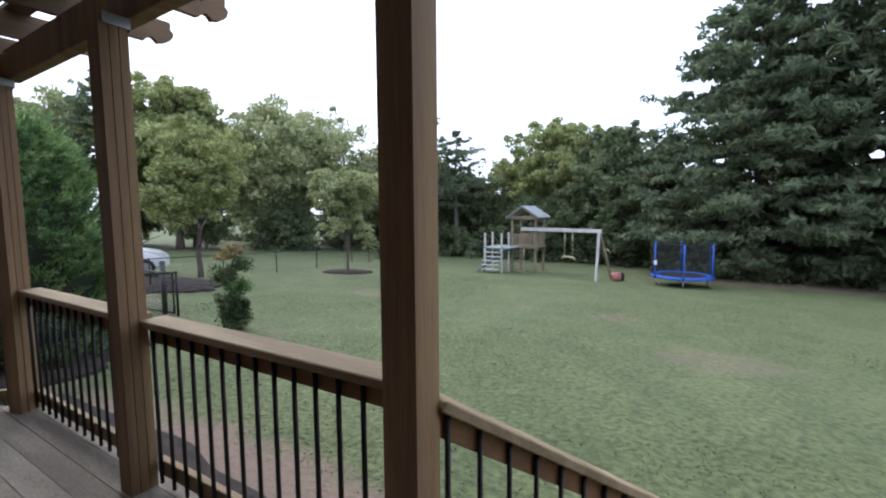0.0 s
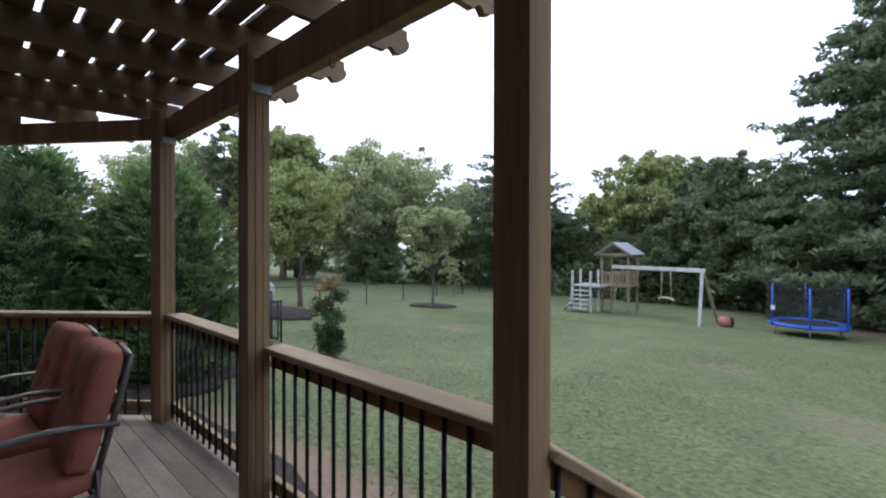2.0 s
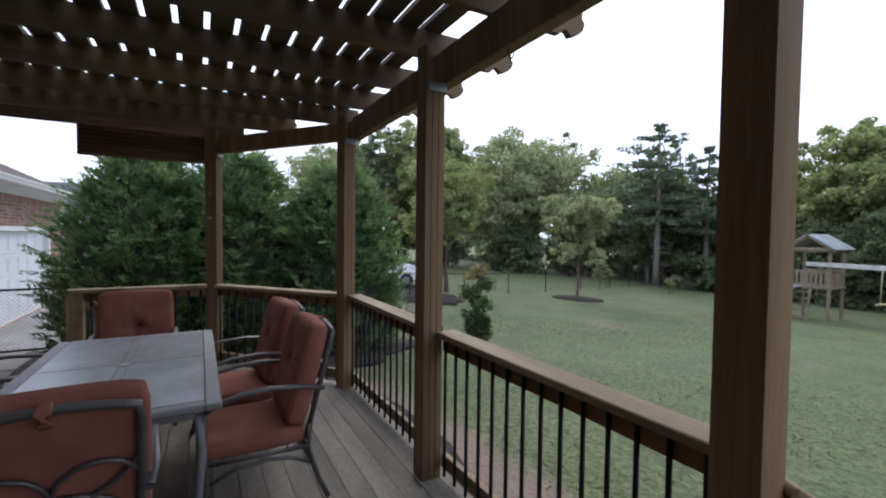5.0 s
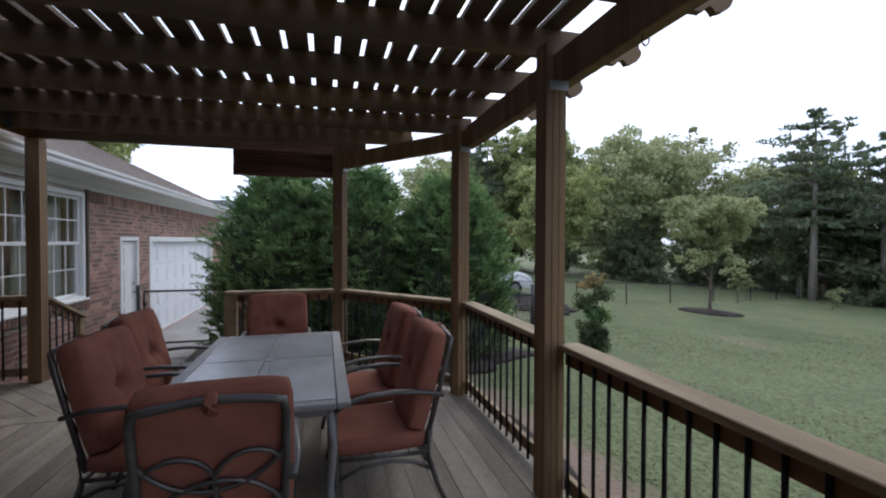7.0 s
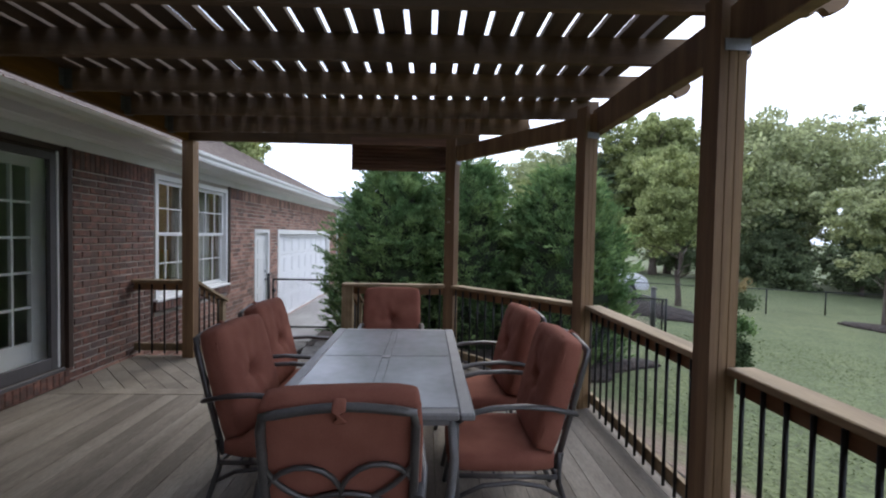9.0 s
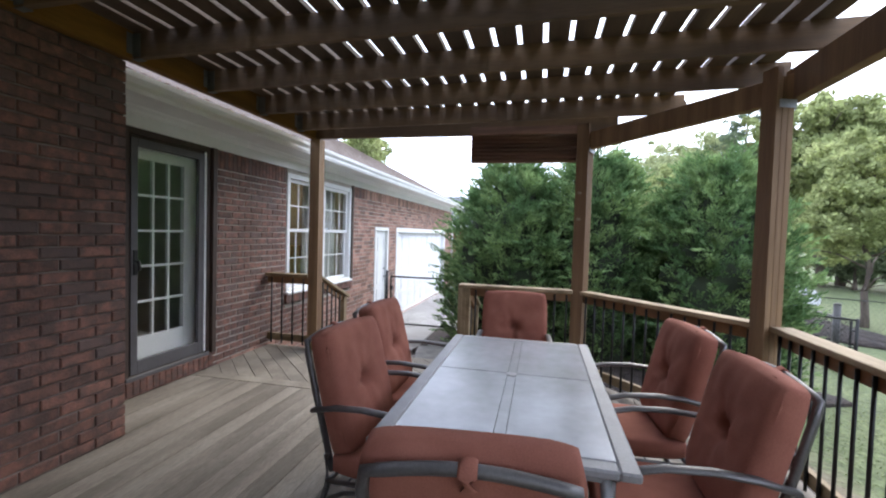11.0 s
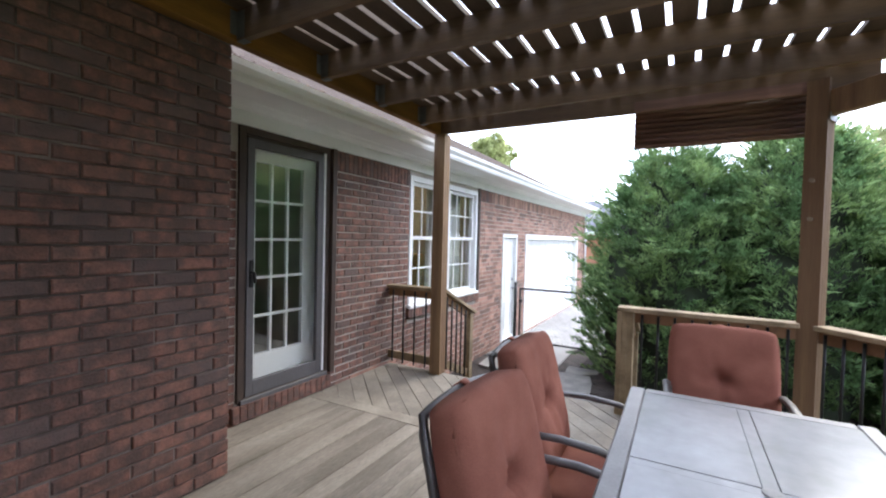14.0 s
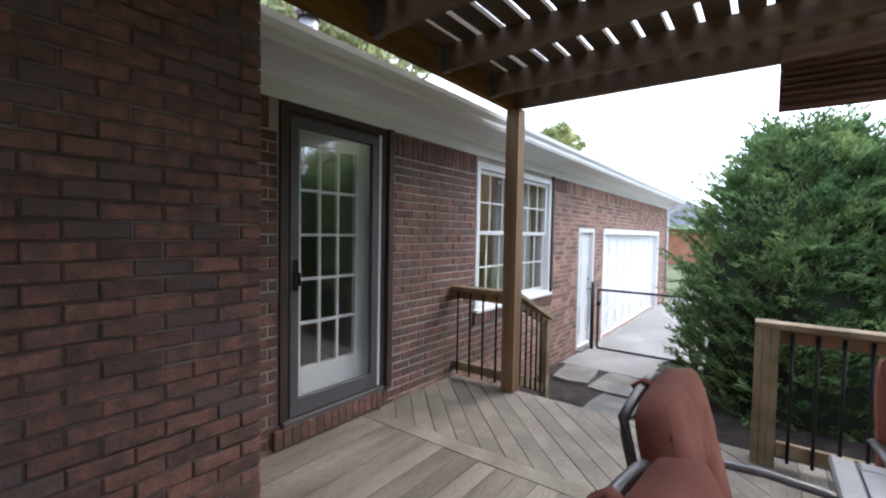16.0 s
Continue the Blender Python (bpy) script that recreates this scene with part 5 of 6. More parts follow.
def pine_tree(name, label, at, seed, h, rad, low=0.08, trunk=0.3, tiers=26, per=26, tuft=0.3, mat=None, sparse=1.0, taper=0.75, snags=0):
    """A white pine: whorls of long limbs that carry flat pads of needle tufts."""
    g = np.random.default_rng(seed)
    ob = thing(name, label, "tree", at=at)
    bm = bmesh.new()
    tube(bm, [(0, 0, -0.4), (0.05, 0, h * 0.4), (0, 0.08, h * 0.75), (0, 0, h)], [trunk * 1.2, trunk * 0.8, trunk * 0.4, 0.03], 9)
    C, R = [], []
    for i in range(tiers):
        f = i / (tiers - 1)
        z = h * (low + (0.985 - low) * f)
        reach = rad * (1 - f) ** taper * (0.55 + 0.45 * min(1, f * 6 + 0.4)) + 0.25
        n = max(4, int(7 * sparse))
        for k in range(n):
            a = 2 * math.pi * (k + g.uniform(-0.3, 0.3)) / n + i * 1.1
            L = reach * g.uniform(0.62, 1.12)
            rise = g.uniform(-0.1, 0.16) * L
            tip = Vector((math.cos(a) * L, math.sin(a) * L, z + rise))
            tube(bm, [(0, 0, z), (tip.x * 0.5, tip.y * 0.5, z + rise * 0.3 - 0.03 * L), tip], [trunk * 0.22 * (1 - f) + 0.02, trunk * 0.14 * (1 - f) + 0.015, 0.008], 4, cap=False)
            m = max(3, int(L * 3.2))
            for j in range(m):
                s = 0.22 + 0.8 * (j + g.random()) / m
                side = g.normal() * 0.2 * L * s
                C.append((math.cos(a) * L * s - math.sin(a) * side, math.sin(a) * L * s + math.cos(a) * side, z + rise * s * s + g.normal() * 0.12)), R.append(g.uniform(0.3, 0.62) * (0.55 + 0.45 * min(1, L / 2.5)))
    for i in range(snags):
        z, a, L = h * low * (0.35 + 0.62 * i / max(1, snags - 1)), i * 2.1 + g.uniform(-0.4, 0.4), g.uniform(0.5, 1.5)
        tube(bm, [(0, 0, z), (math.cos(a) * L * 0.5, math.sin(a) * L * 0.5, z + 0.02), (math.cos(a) * L, math.sin(a) * L, z - 0.12)], [0.035, 0.025, 0.008], 4, cap=False)
    part("trunk", bm, M_BARK if not snags else M_PALEBARK, ob)
    crown = soup("crown", leaf_quads(g, np.array(C), np.array(R) * 0.92, int(per * 1.25), tuft * 0.38, 0.42, 2.0), 4, mat or M_PINE)
    crown.parent = ob
    return ob


def arbor_bush(name, label, at, seed, h, rad, n=26000, size=0.05):
    """A dense arborvitae: a lumpy ovoid clad in upright fans of scale leaves."""
    g = np.random.default_rng(seed)
    ob = thing(name, label, "hedge shrub", "evergreen hedge", at)

    def radius(f, a):
        prof = np.where(f < 0.3, 0.86 + 0.14 * np.sin(f / 0.3 * 1.57), np.cos(np.clip((f - 0.3) / 0.7, 0, 1) * 1.5) ** 0.62)
        lump = 1 + 0.07 * np.sin(a * 5 + f * 9 + seed) + 0.05 * np.sin(a * 9 - f * 17) + 0.04 * np.sin(f * 40 + a * 3)
        return rad * prof * lump

    # closed core behind the sprays, its colour standing in for inner shade
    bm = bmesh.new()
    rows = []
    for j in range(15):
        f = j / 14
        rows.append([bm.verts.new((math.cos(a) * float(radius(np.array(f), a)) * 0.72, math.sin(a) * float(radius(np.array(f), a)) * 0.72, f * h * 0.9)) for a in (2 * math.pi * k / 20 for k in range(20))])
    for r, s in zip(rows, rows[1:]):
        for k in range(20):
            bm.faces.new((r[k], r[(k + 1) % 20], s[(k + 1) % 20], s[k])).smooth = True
    part("inner_wood", bm, M_INNER, ob, "near-black core, coloured as the shade inside the shrub")
    # sprays gather into plumes
    plumes = n // 40
    f0, a0 = g.random(plumes) ** 0.85, g.uniform(0, 2 * math.pi, plumes)
    f, a = np.repeat(f0, 40), np.repeat(a0, 40)
    grow = np.tile(np.linspace(0, 1, 40), plumes)
    ll = np.repeat(g.uniform(0.16, 0.48, plumes), 40)
    deep = np.repeat(g.uniform(0.66, 0.95, plumes), 40)
    outd = np.stack([np.cos(a), np.sin(a), np.full_like(a, 0.0)], 1)
    tang = np.stack([-np.sin(a), np.cos(a), 0 * a], 1)
    base = np.stack([np.cos(a) * radius(f, a) * deep, np.sin(a) * radius(f, a) * deep, f * h * 0.93], 1)
    tilt = np.repeat(g.uniform(-0.45, 0.45, plumes), 40)[:, None]
    upz = np.zeros_like(base)
    upz[:, 2] = 1
    axis = unit(outd * 0.62 + upz * np.repeat(g.uniform(0.1, 1.3, plumes), 40)[:, None] + tang * tilt)
    wide = (g.random((len(f), 1)) - 0.5) * (0.19 * (1 - grow[:, None] * 0.6))
    P = base + axis * (grow * ll)[:, None] + tang * wide + upz * np.abs(wide) * 0.3 - upz * (grow[:, None] ** 2) * 0.05 + g.normal(size=base.shape) * 0.012
    U = unit(axis + tang * np.sign(wide) * 0.6 + g.normal(size=base.shape) * 0.25)
    V = unit(np.cross(U, outd * 0.55 + upz * 0.75 + g.normal(size=base.shape) * 0.45))
    s = size * g.uniform(0.7, 1.3, (len(f), 1))
    cl = soup("foliage", diamonds(P, U * s * 1.1, V * s * 0.42), 4, M_ARBOR)
    cl.parent = ob
    return ob


HEDGE = "tall dense green arborvitae shrub beyond the railing"
for x, y, hh, rr, sd in ((-10.75, -1.9, 3.62, 1.28, 1), (-10.75, -0.45, 3.78, 1.2, 2), (-10.2, 1.31, 3.65, 1.22, 3)):
    arbor_bush("arborvitae", HEDGE, pose(x, y, ground_z(x, y) - 0.02, 0, 0, sd * 50), sd, hh, rr, 84000, 0.036)

# lawn shrub with rusty tips, young lawn trees
g = np.random.default_rng(21)
sx, sy = -9.55, 4.2
shrub = thing("lawn_shrub", "slender dark green shrub with rusty new tips", "shrub", at=pose(sx, sy, ground_z(sx, sy)))
part("stem", made(draw_trunk, 1.7, 0.035, g, 8, 0.5, 0.12), M_BARK, shrub)
C = np.concatenate([g.normal(size=(44, 3)) * (0.14, 0.14, 0.17) + (0, 0, 0.4), g.normal(size=(9, 3)) * (0.13, 0.13, 0.06) + (-0.1, -0.15, 1.12), g.normal(size=(5, 3)) * (0.08, 0.1, 0.035) + (0.12, 0.18, 1.33)])
C[:, 2] = np.maximum(C[:, 2], 0.12)
crown = soup("foliage", leaf_quads(g, C, g.uniform(0.1, 0.19, len(C)), 90, 0.032), 4, M_SHRUB)
crown.parent = shrub
tips = soup("new_growth", leaf_quads(g, g.normal(size=(12, 3)) * (0.09, 0.11, 0.06) + (-0.04, -0.05, 1.58), g.uniform(0.06, 0.14, 12), 22, 0.03, 1, 2.6), 4, M_SHRUBTIP)
crown.parent = shrub
tips.parent = shrub
young = soup("young_leaves", leaf_quads(g, g.normal(size=(15, 3)) * (0.12, 0.12, 0.06) + (0.03, 0.03, 0.86), g.uniform(0.08, 0.17, 15), 80, 0.03), 4, M_ARBOR)
young.parent = shrub
tagged(young, "yellow-green young leaves")
tagged(tips, "rusty orange shoots")


def at_ground(x, y, rot=0, s=1.0):
    return Matrix.Translation((x, y, float(ground_z(x, y)) - 0.05)) @ Matrix.Rotation(radians(rot), 4, "Z") @ Matrix.Scale(s, 4)


broad_tree("lawn_tree", "young pale green tree standing in a mulch ring", at_ground(-15.75, 13.85), 31, 5.6, 1.6, M_DECIDB, 190, 85, 0.056, 0.24, 0.07)
broad_tree("lawn_tree", "broad green tree with a low crown beyond the fence", at_ground(-18.6, 8.6), 32, 6.4, 2.4, M_DECID, 240, 100, 0.072, 0.26, 0.12)
broad_tree("lawn_tree", "small young tree near the far fence", at_ground(-18.5, 18.5), 33, 2.2, 0.7, M_DECIDB, 30, 70, 0.06, 0.2, 0.03)

for x, y, hh, sd in ((-20.3, 21.3, 1.5, 61), (-18.4, 25.2, 1.2, 62), (-17.0, 22.6, 1.0, 63)):
    broad_tree("sapling", "small pale green sapling in the far lawn", at_ground(x, y), sd, hh, 0.42, M_DECIDB, 22, 50, 0.05, 0.1, 0.02)

FAR = "leafy green tree at the edge of the woods"
oak = broad_tree("broadleaf_tree", FAR, at_ground(-35.5, 27.8, 0), 41, 14.8, 7.0, M_DECIDB, 480, 74, 0.165, 0.12, 0.35)
ash = broad_tree("broadleaf_tree", FAR, at_ground(-12.1, 34.0, 0), 42, 12.3, 3.9, M_DECID, 330, 72, 0.145, 0.1, 0.25)
dark = broad_tree("broadleaf_tree", "dark shaded tree at the edge of the woods", at_ground(-7.2, 32.5), 43, 10.0, 4.2, M_DKLEAF, 300, 48, 0.175, 0.02, 0.25)
for src, x, y, rot, s in ((oak, -43, 22, 80, 0.95), (oak, -30, 33, 140, 0.72), (oak, -48, 12, 200, 0.9), (oak, -47, 32, 20, 0.9), (ash, -17.2, 37, 60, 0.78), (ash, -24, 33, 120, 0.85), (ash, -9.5, 37, 170, 0.95),
                          (dark, -4.2, 31.5, 70, 0.86), (dark, -10.2, 29.8, 30, 0.55), (dark, -15, 33, 190, 0.6), (dark, -6.2, 28.4, 100, 0.6), (dark, -19.5, 33, 200, 0.75), (dark, -33, 24.5, 10, 0.58), (dark, -38, 20, 50, 0.55),
                          (dark, -30, 28, 150, 0.5), (dark, -22.5, 30.5, 20, 0.68), (dark, -1.2, 29.8, 160, 0.62), (dark, -26, 35, 33, 0.7), (ash, -40, 9, 10, 0.8), (dark, -50, 20, 70, 0.7), (dark, 3, 31, 15, 0.7), (dark, 8.5, 27, 100, 0.75), (dark, -12.8, 30.5, 200, 0.5),
                          (ash, -27.5, -12.5, 30, 0.75), (oak, -16.5, -22, 60, 1.1)):
    copy_thing(src, at_ground(x, y, rot, s))

PINE = "large dark white pine with layered drooping limbs"
p1 = pine_tree("pine_tree", PINE, at_ground(0.6, 25.6), 51, 16.5, 6.9, 0.06, 0.34, 24, 26, 0.26)
copy_thing(p1, at_ground(5.2, 25.2, 100, 1.1))
copy_thing(p1, at_ground(10.5, 22.5, 220, 1.05))
p2 = pine_tree("pine_tree", "tall pine with a bare lower trunk", at_ground(-21.0, 27.2), 52, 11.4, 3.9, 0.42, 0.2, 9, 18, 0.24, sparse=0.8, taper=0.5, snags=12)
copy_thing(ash, at_ground(-39, 18.4, 60, 1.26))
copy_thing(p2, at_ground(-42, 14.5, 160, 1.2))
copy_thing(p2, at_ground(-19.2, 30.2, 160, 0.88))
copy_thing(p2, at_ground(-23.5, 29.8, 250, 0.9))


def undergrowth(x0, x1, y, seed, n, hmax):
    g = np.random.default_rng(seed)
    C = np.stack([g.uniform(x0, x1, n), y + g.normal(size=n) * 0.7, g.random(n) ** 1.4 * hmax], 1)
    C[:, 2] += ground_z(C[:, 0], C[:, 1])
    return leaf_quads(g, C, g.uniform(0.3, 0.75, n), 60, 0.13, 0.8)


for x0, x1, y, nn, hm in ((-20, -3, 29.0, 240, 2.2), (-3.5, 14, 23.6, 260, 1.1), (-34, -20, 32, 160, 2.0), (-36.5, -30, 24.2, 110, 2.4), (-68, -37, 35, 330, 5.0), (-44, -22, 41, 260, 4.5), (-62, -44, 12, 200, 5.0)):
    tagged(soup("undergrowth", undergrowth(x0, x1, y, int(y * 10), nn, hm), 4, M_DKLEAF), "dark leafy undergrowth along the edge of the woods", "undergrowth", kind="stuff")

# ---- yard things ----
tx, ty = -2.35, 18.9
tz = float(ground_z(tx, ty))
tramp = thing("trampoline", "round blue trampoline with a black safety net", "trampoline", at=pose(tx, ty, tz))
TR, TH = 1.12, 0.42


def draw_ringpad(bm, r0, r1, z0, z1, n=40):
    v = [[bm.verts.new((r * math.cos(2 * math.pi * k / n), r * math.sin(2 * math.pi * k / n), z)) for k in range(n)] for r, z in ((r0, z1), (r1, z1), (r1 + 0.02, z0), (r0, z0))]
    for a in range(4):
        for k in range(n):
            bm.faces.new((v[a][k], v[a][(k + 1) % n], v[(a + 1) % 4][(k + 1) % n], v[(a + 1) % 4][k])).smooth = True


part("pad", made(draw_ringpad, TR - 0.24, TR, TH - 0.07, TH + 0.03), M_BLUE, tramp, "bright blue padded rim")
bm = bmesh.new()
slab(bm, [((TR - 0.24) * math.cos(2 * math.pi * k / 32), (TR - 0.24) * math.sin(2 * math.pi * k / 32)) for k in range(32)], TH - 0.02, TH)
part("mat", bm, M_RUBBER, tramp, "black jumping mat")
for k in range(6):
    a = radians(60 * k + 95 + 180)
    c, s = math.cos(a) * TR, math.sin(a) * TR
    part("pole", made(tube, [(c * 1.02, s * 1.02, TH - 0.1), (c * 1.02, s * 1.02, TH + 1.3)], 0.027, 8), M_BLUE, tramp, "blue foam-covered pole")
    part("leg", made(tube, [(c * 0.95, s * 0.95, TH - 0.05), (c * 0.95, s * 0.95, 0.0)], 0.025, 8), M_STEEL, tramp)
bm = bmesh.new()
tube(bm, [(TR * math.cos(2 * math.pi * k / 36), TR * math.sin(2 * math.pi * k / 36), TH + 1.28 - 0.05 * abs(math.sin(3 * 2 * math.pi * k / 36 + 0.26))) for k in range(37)], 0.012, 5)
part("net_rim", bm, M_MESH, tramp)
part("warning_tag", made(box, -0.98, -0.86, -0.7, -0.68, TH + 0.45, TH + 0.62), M_WHITE, tramp, "white warning tag")
bm = bmesh.new()
for k in range(84):
    a = 2 * math.pi * k / 84
    beam(bm, (TR * 0.99 * math.cos(a), TR * 0.99 * math.sin(a), TH), (TR * 0.99 * math.cos(a), TR * 0.99 * math.sin(a), TH + 1.25), 0.009, 0.009, up=(math.cos(a), math.sin(a), 0))
for j in range(20):
    z = TH + 0.06 + 0.06 * j
    tube(bm, [(TR * 0.99 * math.cos(2 * math.pi * k / 30), TR * 0.99 * math.sin(2 * math.pi * k / 30), z) for k in range(31)], 0.005, 3, cap=False)
part("net", bm, M_MESH, tramp, "black mesh safety net")

sxw, syw = -5.45, 17.95
PZ = float(ground_z(-8.5, 20.0))
tower = np.array((-9.45, 20.5))
play = thing("playset", "wooden playset with a roofed tower, climbing steps and a swing beam", "playset")
W = 0.62
pzt = float(ground_z(*tower))
for dx in (-W, W):
    for dy in (-W, W):
        part("tower_post", made(box, tower[0] + dx - 0.05, tower[0] + dx + 0.05, tower[1] + dy - 0.05, tower[1] + dy + 0.05, pzt - 0.3, pzt + 2.75, 0.01), M_PLAYWOOD, play)
part("platform", made(box, tower[0] - W - 0.08, tower[0] + W + 0.08, tower[1] - W - 0.08, tower[1] + W + 0.08, pzt + 1.25, pzt + 1.36, 0.01), M_PLAYWOOD, play)
for dy in (-1, 1):
    for i in range(8):
        xx = tower[0] - W + 2 * W * (i + 0.5) / 8
        part("guard_slat", made(box, xx - 0.045, xx + 0.045, tower[1] + dy * (W + 0.06) - 0.012, tower[1] + dy * (W + 0.06) + 0.012, pzt + 1.3, pzt + 1.9), M_PLAYWOOD, play)
for i in range(8):
    yy = tower[1] - W + 2 * W * (i + 0.5) / 8
    part("guard_slat", made(box, tower[0] + W + 0.05, tower[0] + W + 0.074, yy - 0.045, yy + 0.045, pzt + 1.3, pzt + 1.9), M_PLAYWOOD, play)
for zz in (1.92, 2.72):
    for dy in (-W, W):
        part("tower_rail", made(box, tower[0] - W - 0.06, tower[0] + W + 0.06, tower[1] + dy - 0.055, tower[1] + dy + 0.055, pzt + zz - 0.04, pzt + zz + 0.04), M_PLAYWOOD, play)
for s in (-1, 1):
    bm = bmesh.new()
    beam(bm, (tower[0] + s * 0.44, tower[1] - 0.95, pzt + 3.08), (tower[0] + s * 0.44, tower[1] + 0.95, pzt + 3.08), 1.05, 0.04, up=(s * 0.55, 0, 0.83))
    part("roof_panel", bm, M_PLAYROOF, play, "grey-green roof panel")
    for dy in (-0.85, 0.85):
        part("rafter", made(beam, (tower[0], tower[1] + dy, pzt + 3.3), (tower[0] + s * 0.85, tower[1] + dy, pzt + 2.75), 0.05, 0.09), M_PLAYWOOD, play)
for dy in (-0.85, 0.85):
    part("gable_tie", made(box, tower[0] - 0.75, tower[0] + 0.75, tower[1] + dy - 0.02, tower[1] + dy + 0.02, pzt + 2.76, pzt + 2.86), M_PLAYWOOD, play)
# swing beam and its legs
gs = float(ground_z(sxw, syw))
bt = gs + 2.12
part("swing_beam", made(beam, (tower[0] - 0.1, tower[1] - 0.65, bt - 0.03), (sxw + 0.1, syw + 0.15, bt), 0.1, 0.16, bevel=0.01), M_SWINGBEAM, play, "pale grey swing beam")
part("swing_leg", made(beam, (sxw + 0.02, syw + 0.12, bt + 0.04), (sxw - 0.02, syw - 0.15, gs - 0.1), 0.1, 0.1, bevel=0.01), M_SWINGBEAM, play)
part("swing_leg", made(beam, (sxw + 0.02, syw + 0.2, bt + 0.0), (sxw + 0.35, syw + 1.5, gs - 0.2), 0.09, 0.09, bevel=0.01), M_PLAYWOOD, play)
mx, my = -7.05, 19.35
for d in (-0.22, 0.22):
    part("chain", made(tube, [(mx + d * 0.9, my - d * 0.4, bt - 0.08), (mx + d, my - d * 0.45, bt - 1.3)], 0.014, 5), M_YELLOW, play)
part("glider_seat", made(tube, [(mx - 0.34, my + 0.15, bt - 1.36), (mx - 0.25, my + 0.11, bt - 1.3), (mx, my, bt - 1.27), (mx + 0.25, my - 0.11, bt - 1.3), (mx + 0.34, my - 0.15, bt - 1.36)], 0.06, 8, 0.7), M_YELLOW, play, "yellow plastic glider seat")
# ladder under the tower, ramp steps beside it
for dx in (-0.3, 0.3):
    part("ladder_rail", made(beam, (tower[0] - 0.2 + dx, tower[1] - W - 0.1, pzt + 1.3), (tower[0] - 0.2 + dx, tower[1] - W - 0.5, pzt - 0.1), 0.06, 0.09), M_PLAYWOOD, play)
for k in range(5):
    f = (k + 0.6) / 5.4
    part("ladder_rung", made(box, tower[0] - 0.5, tower[0] + 0.1, tower[1] - W - 0.5 + 0.4 * f - 0.03, tower[1] - W - 0.5 + 0.4 * f + 0.03, pzt + 1.3 * f - 0.02, pzt + 1.3 * f + 0.03), M_PLAYWOOD, play)
lx, ly = -10.55, 18.6
lz = float(ground_z(lx, ly))
for dx, dy in ((-0.45, 0), (0.45, 0), (-0.45, 0.9), (0.45, 0.9)):
    part("step_post", made(box, lx + dx - 0.045, lx + dx + 0.045, ly + dy - 0.045, ly + dy + 0.045, lz - 0.3, lz + 1.95, 0.008), M_SWINGBEAM, play)
part("landing", made(box, lx - 0.5, lx + 0.9, ly - 0.05, ly + 1.6, lz + 1.18, lz + 1.25, 0.008), M_PLAYROOF, play)
for k in range(5):
    part("step", made(box, lx - 0.45, lx + 0.45, ly - 0.5 + 0.09 * k, ly - 0.32 + 0.09 * k, lz + 0.18 + 0.2 * k, lz + 0.22 + 0.2 * k, 0.005), M_SWINGBEAM, play)
part("slide", made(beam, (lx + 0.75, ly + 0.6, lz + 1.25), (lx - 0.7, ly - 0.4, lz + 0.1), 0.4, 0.06), M_TEAL, play, "dark teal plastic slide")

rx, ry = -4.75, 18.7
rz = float(ground_z(rx, ry))
toy = thing("toy_tunnel", "faded red plastic crawl toy on the lawn", "toy", at=pose(rx, ry, rz, 0, 0, 20) @ Matrix.Scale(0.75, 4))
bm = bmesh.new()
tube(bm, [(-0.32, 0, 0.22), (-0.2, 0, 0.25), (0.15, 0, 0.27)], [0.2, 0.26, 0.27], 16)
part("body", bm, M_RED, toy)
bm = bmesh.new()
tube(bm, [(0.151, 0, 0.27), (0.32, 0, 0.26)], [0.25, 0.22], 16)
part("opening", bm, M_RUBBER, toy, "black end of the toy")


def chain_fence(name, pts, height, gap, label, mat=M_BLACK, mesh=0.09, wire=0.0022, rail=0.018):
    ob = thing(name, label, "fence")
    pts = [Vector((x, y, float(ground_z(x, y)))) for x, y in pts]
    bm = bmesh.new()
    for p, q in zip(pts, pts[1:]):
        L = (q - p).length
        d = (q - p) / L
        n = max(1, round(L / gap))
        for i in range(n + 1):
            c = p + d * L * i / n
            part("post", made(tube, [c - Vector((0, 0, 0.2)), c + Vector((0, 0, height + 0.03))], rail * 1.5, 8), mat, ob)
        part("top_rail", made(tube, [p + Vector((0, 0, height)), q + Vector((0, 0, height))], rail, 6), mat, ob)
        k = -height
        while k < L:
            for a0, a1 in ((k, k + height), (k + height, k)):
                s, e = (a0, a1)
                z0, z1 = 0.0, height
                lo, hi = max(0, min(s, e)), min(L, max(s, e))
                if hi <= lo:
                    continue
                f = lambda a: z0 + (z1 - z0) * (a - s) / (e - s)
                beam(bm, p + d * lo + Vector((0, 0, f(lo))), p + d * hi + Vector((0, 0, f(hi))), wire * 2, wire * 2)
            k += mesh
    part("wire_mesh", bm, mat, ob, "chain-link wire mesh")
    return ob


chain_fence("chain_link_fence", [(-16.9, 3.4), (-17.7, 9.0), (-18.63, 14.6), (-20.27, 21.5), (-21.9, 27.4)], 0.92, 3.0, "black chain-link fence across the far lawn", mesh=0.16, wire=0.0016, rail=0.017)
chain_fence("chain_link_fence", [(-11.72, 4.22), (-12.0, 2.5)], 1.0, 1.75, "short black chain-link fence ending at the hedge", mesh=0.1)
gp = thing("gate_post", "thick grey metal gate post", "gate post", "gate posts", pose(-12.19, 4.17, float(ground_z(-12.19, 4.17))))
part("shaft", made(tube, [(0, 0, -0.2), (0, 0, 1.2)], 0.06, 12), M_DARKTRIM, gp)
part("cap", made(tube, [(0, 0, 1.2), (0, 0, 1.22), (0, 0, 1.24)], [0.066, 0.06, 0.02], 12), M_DARKTRIM, gp)
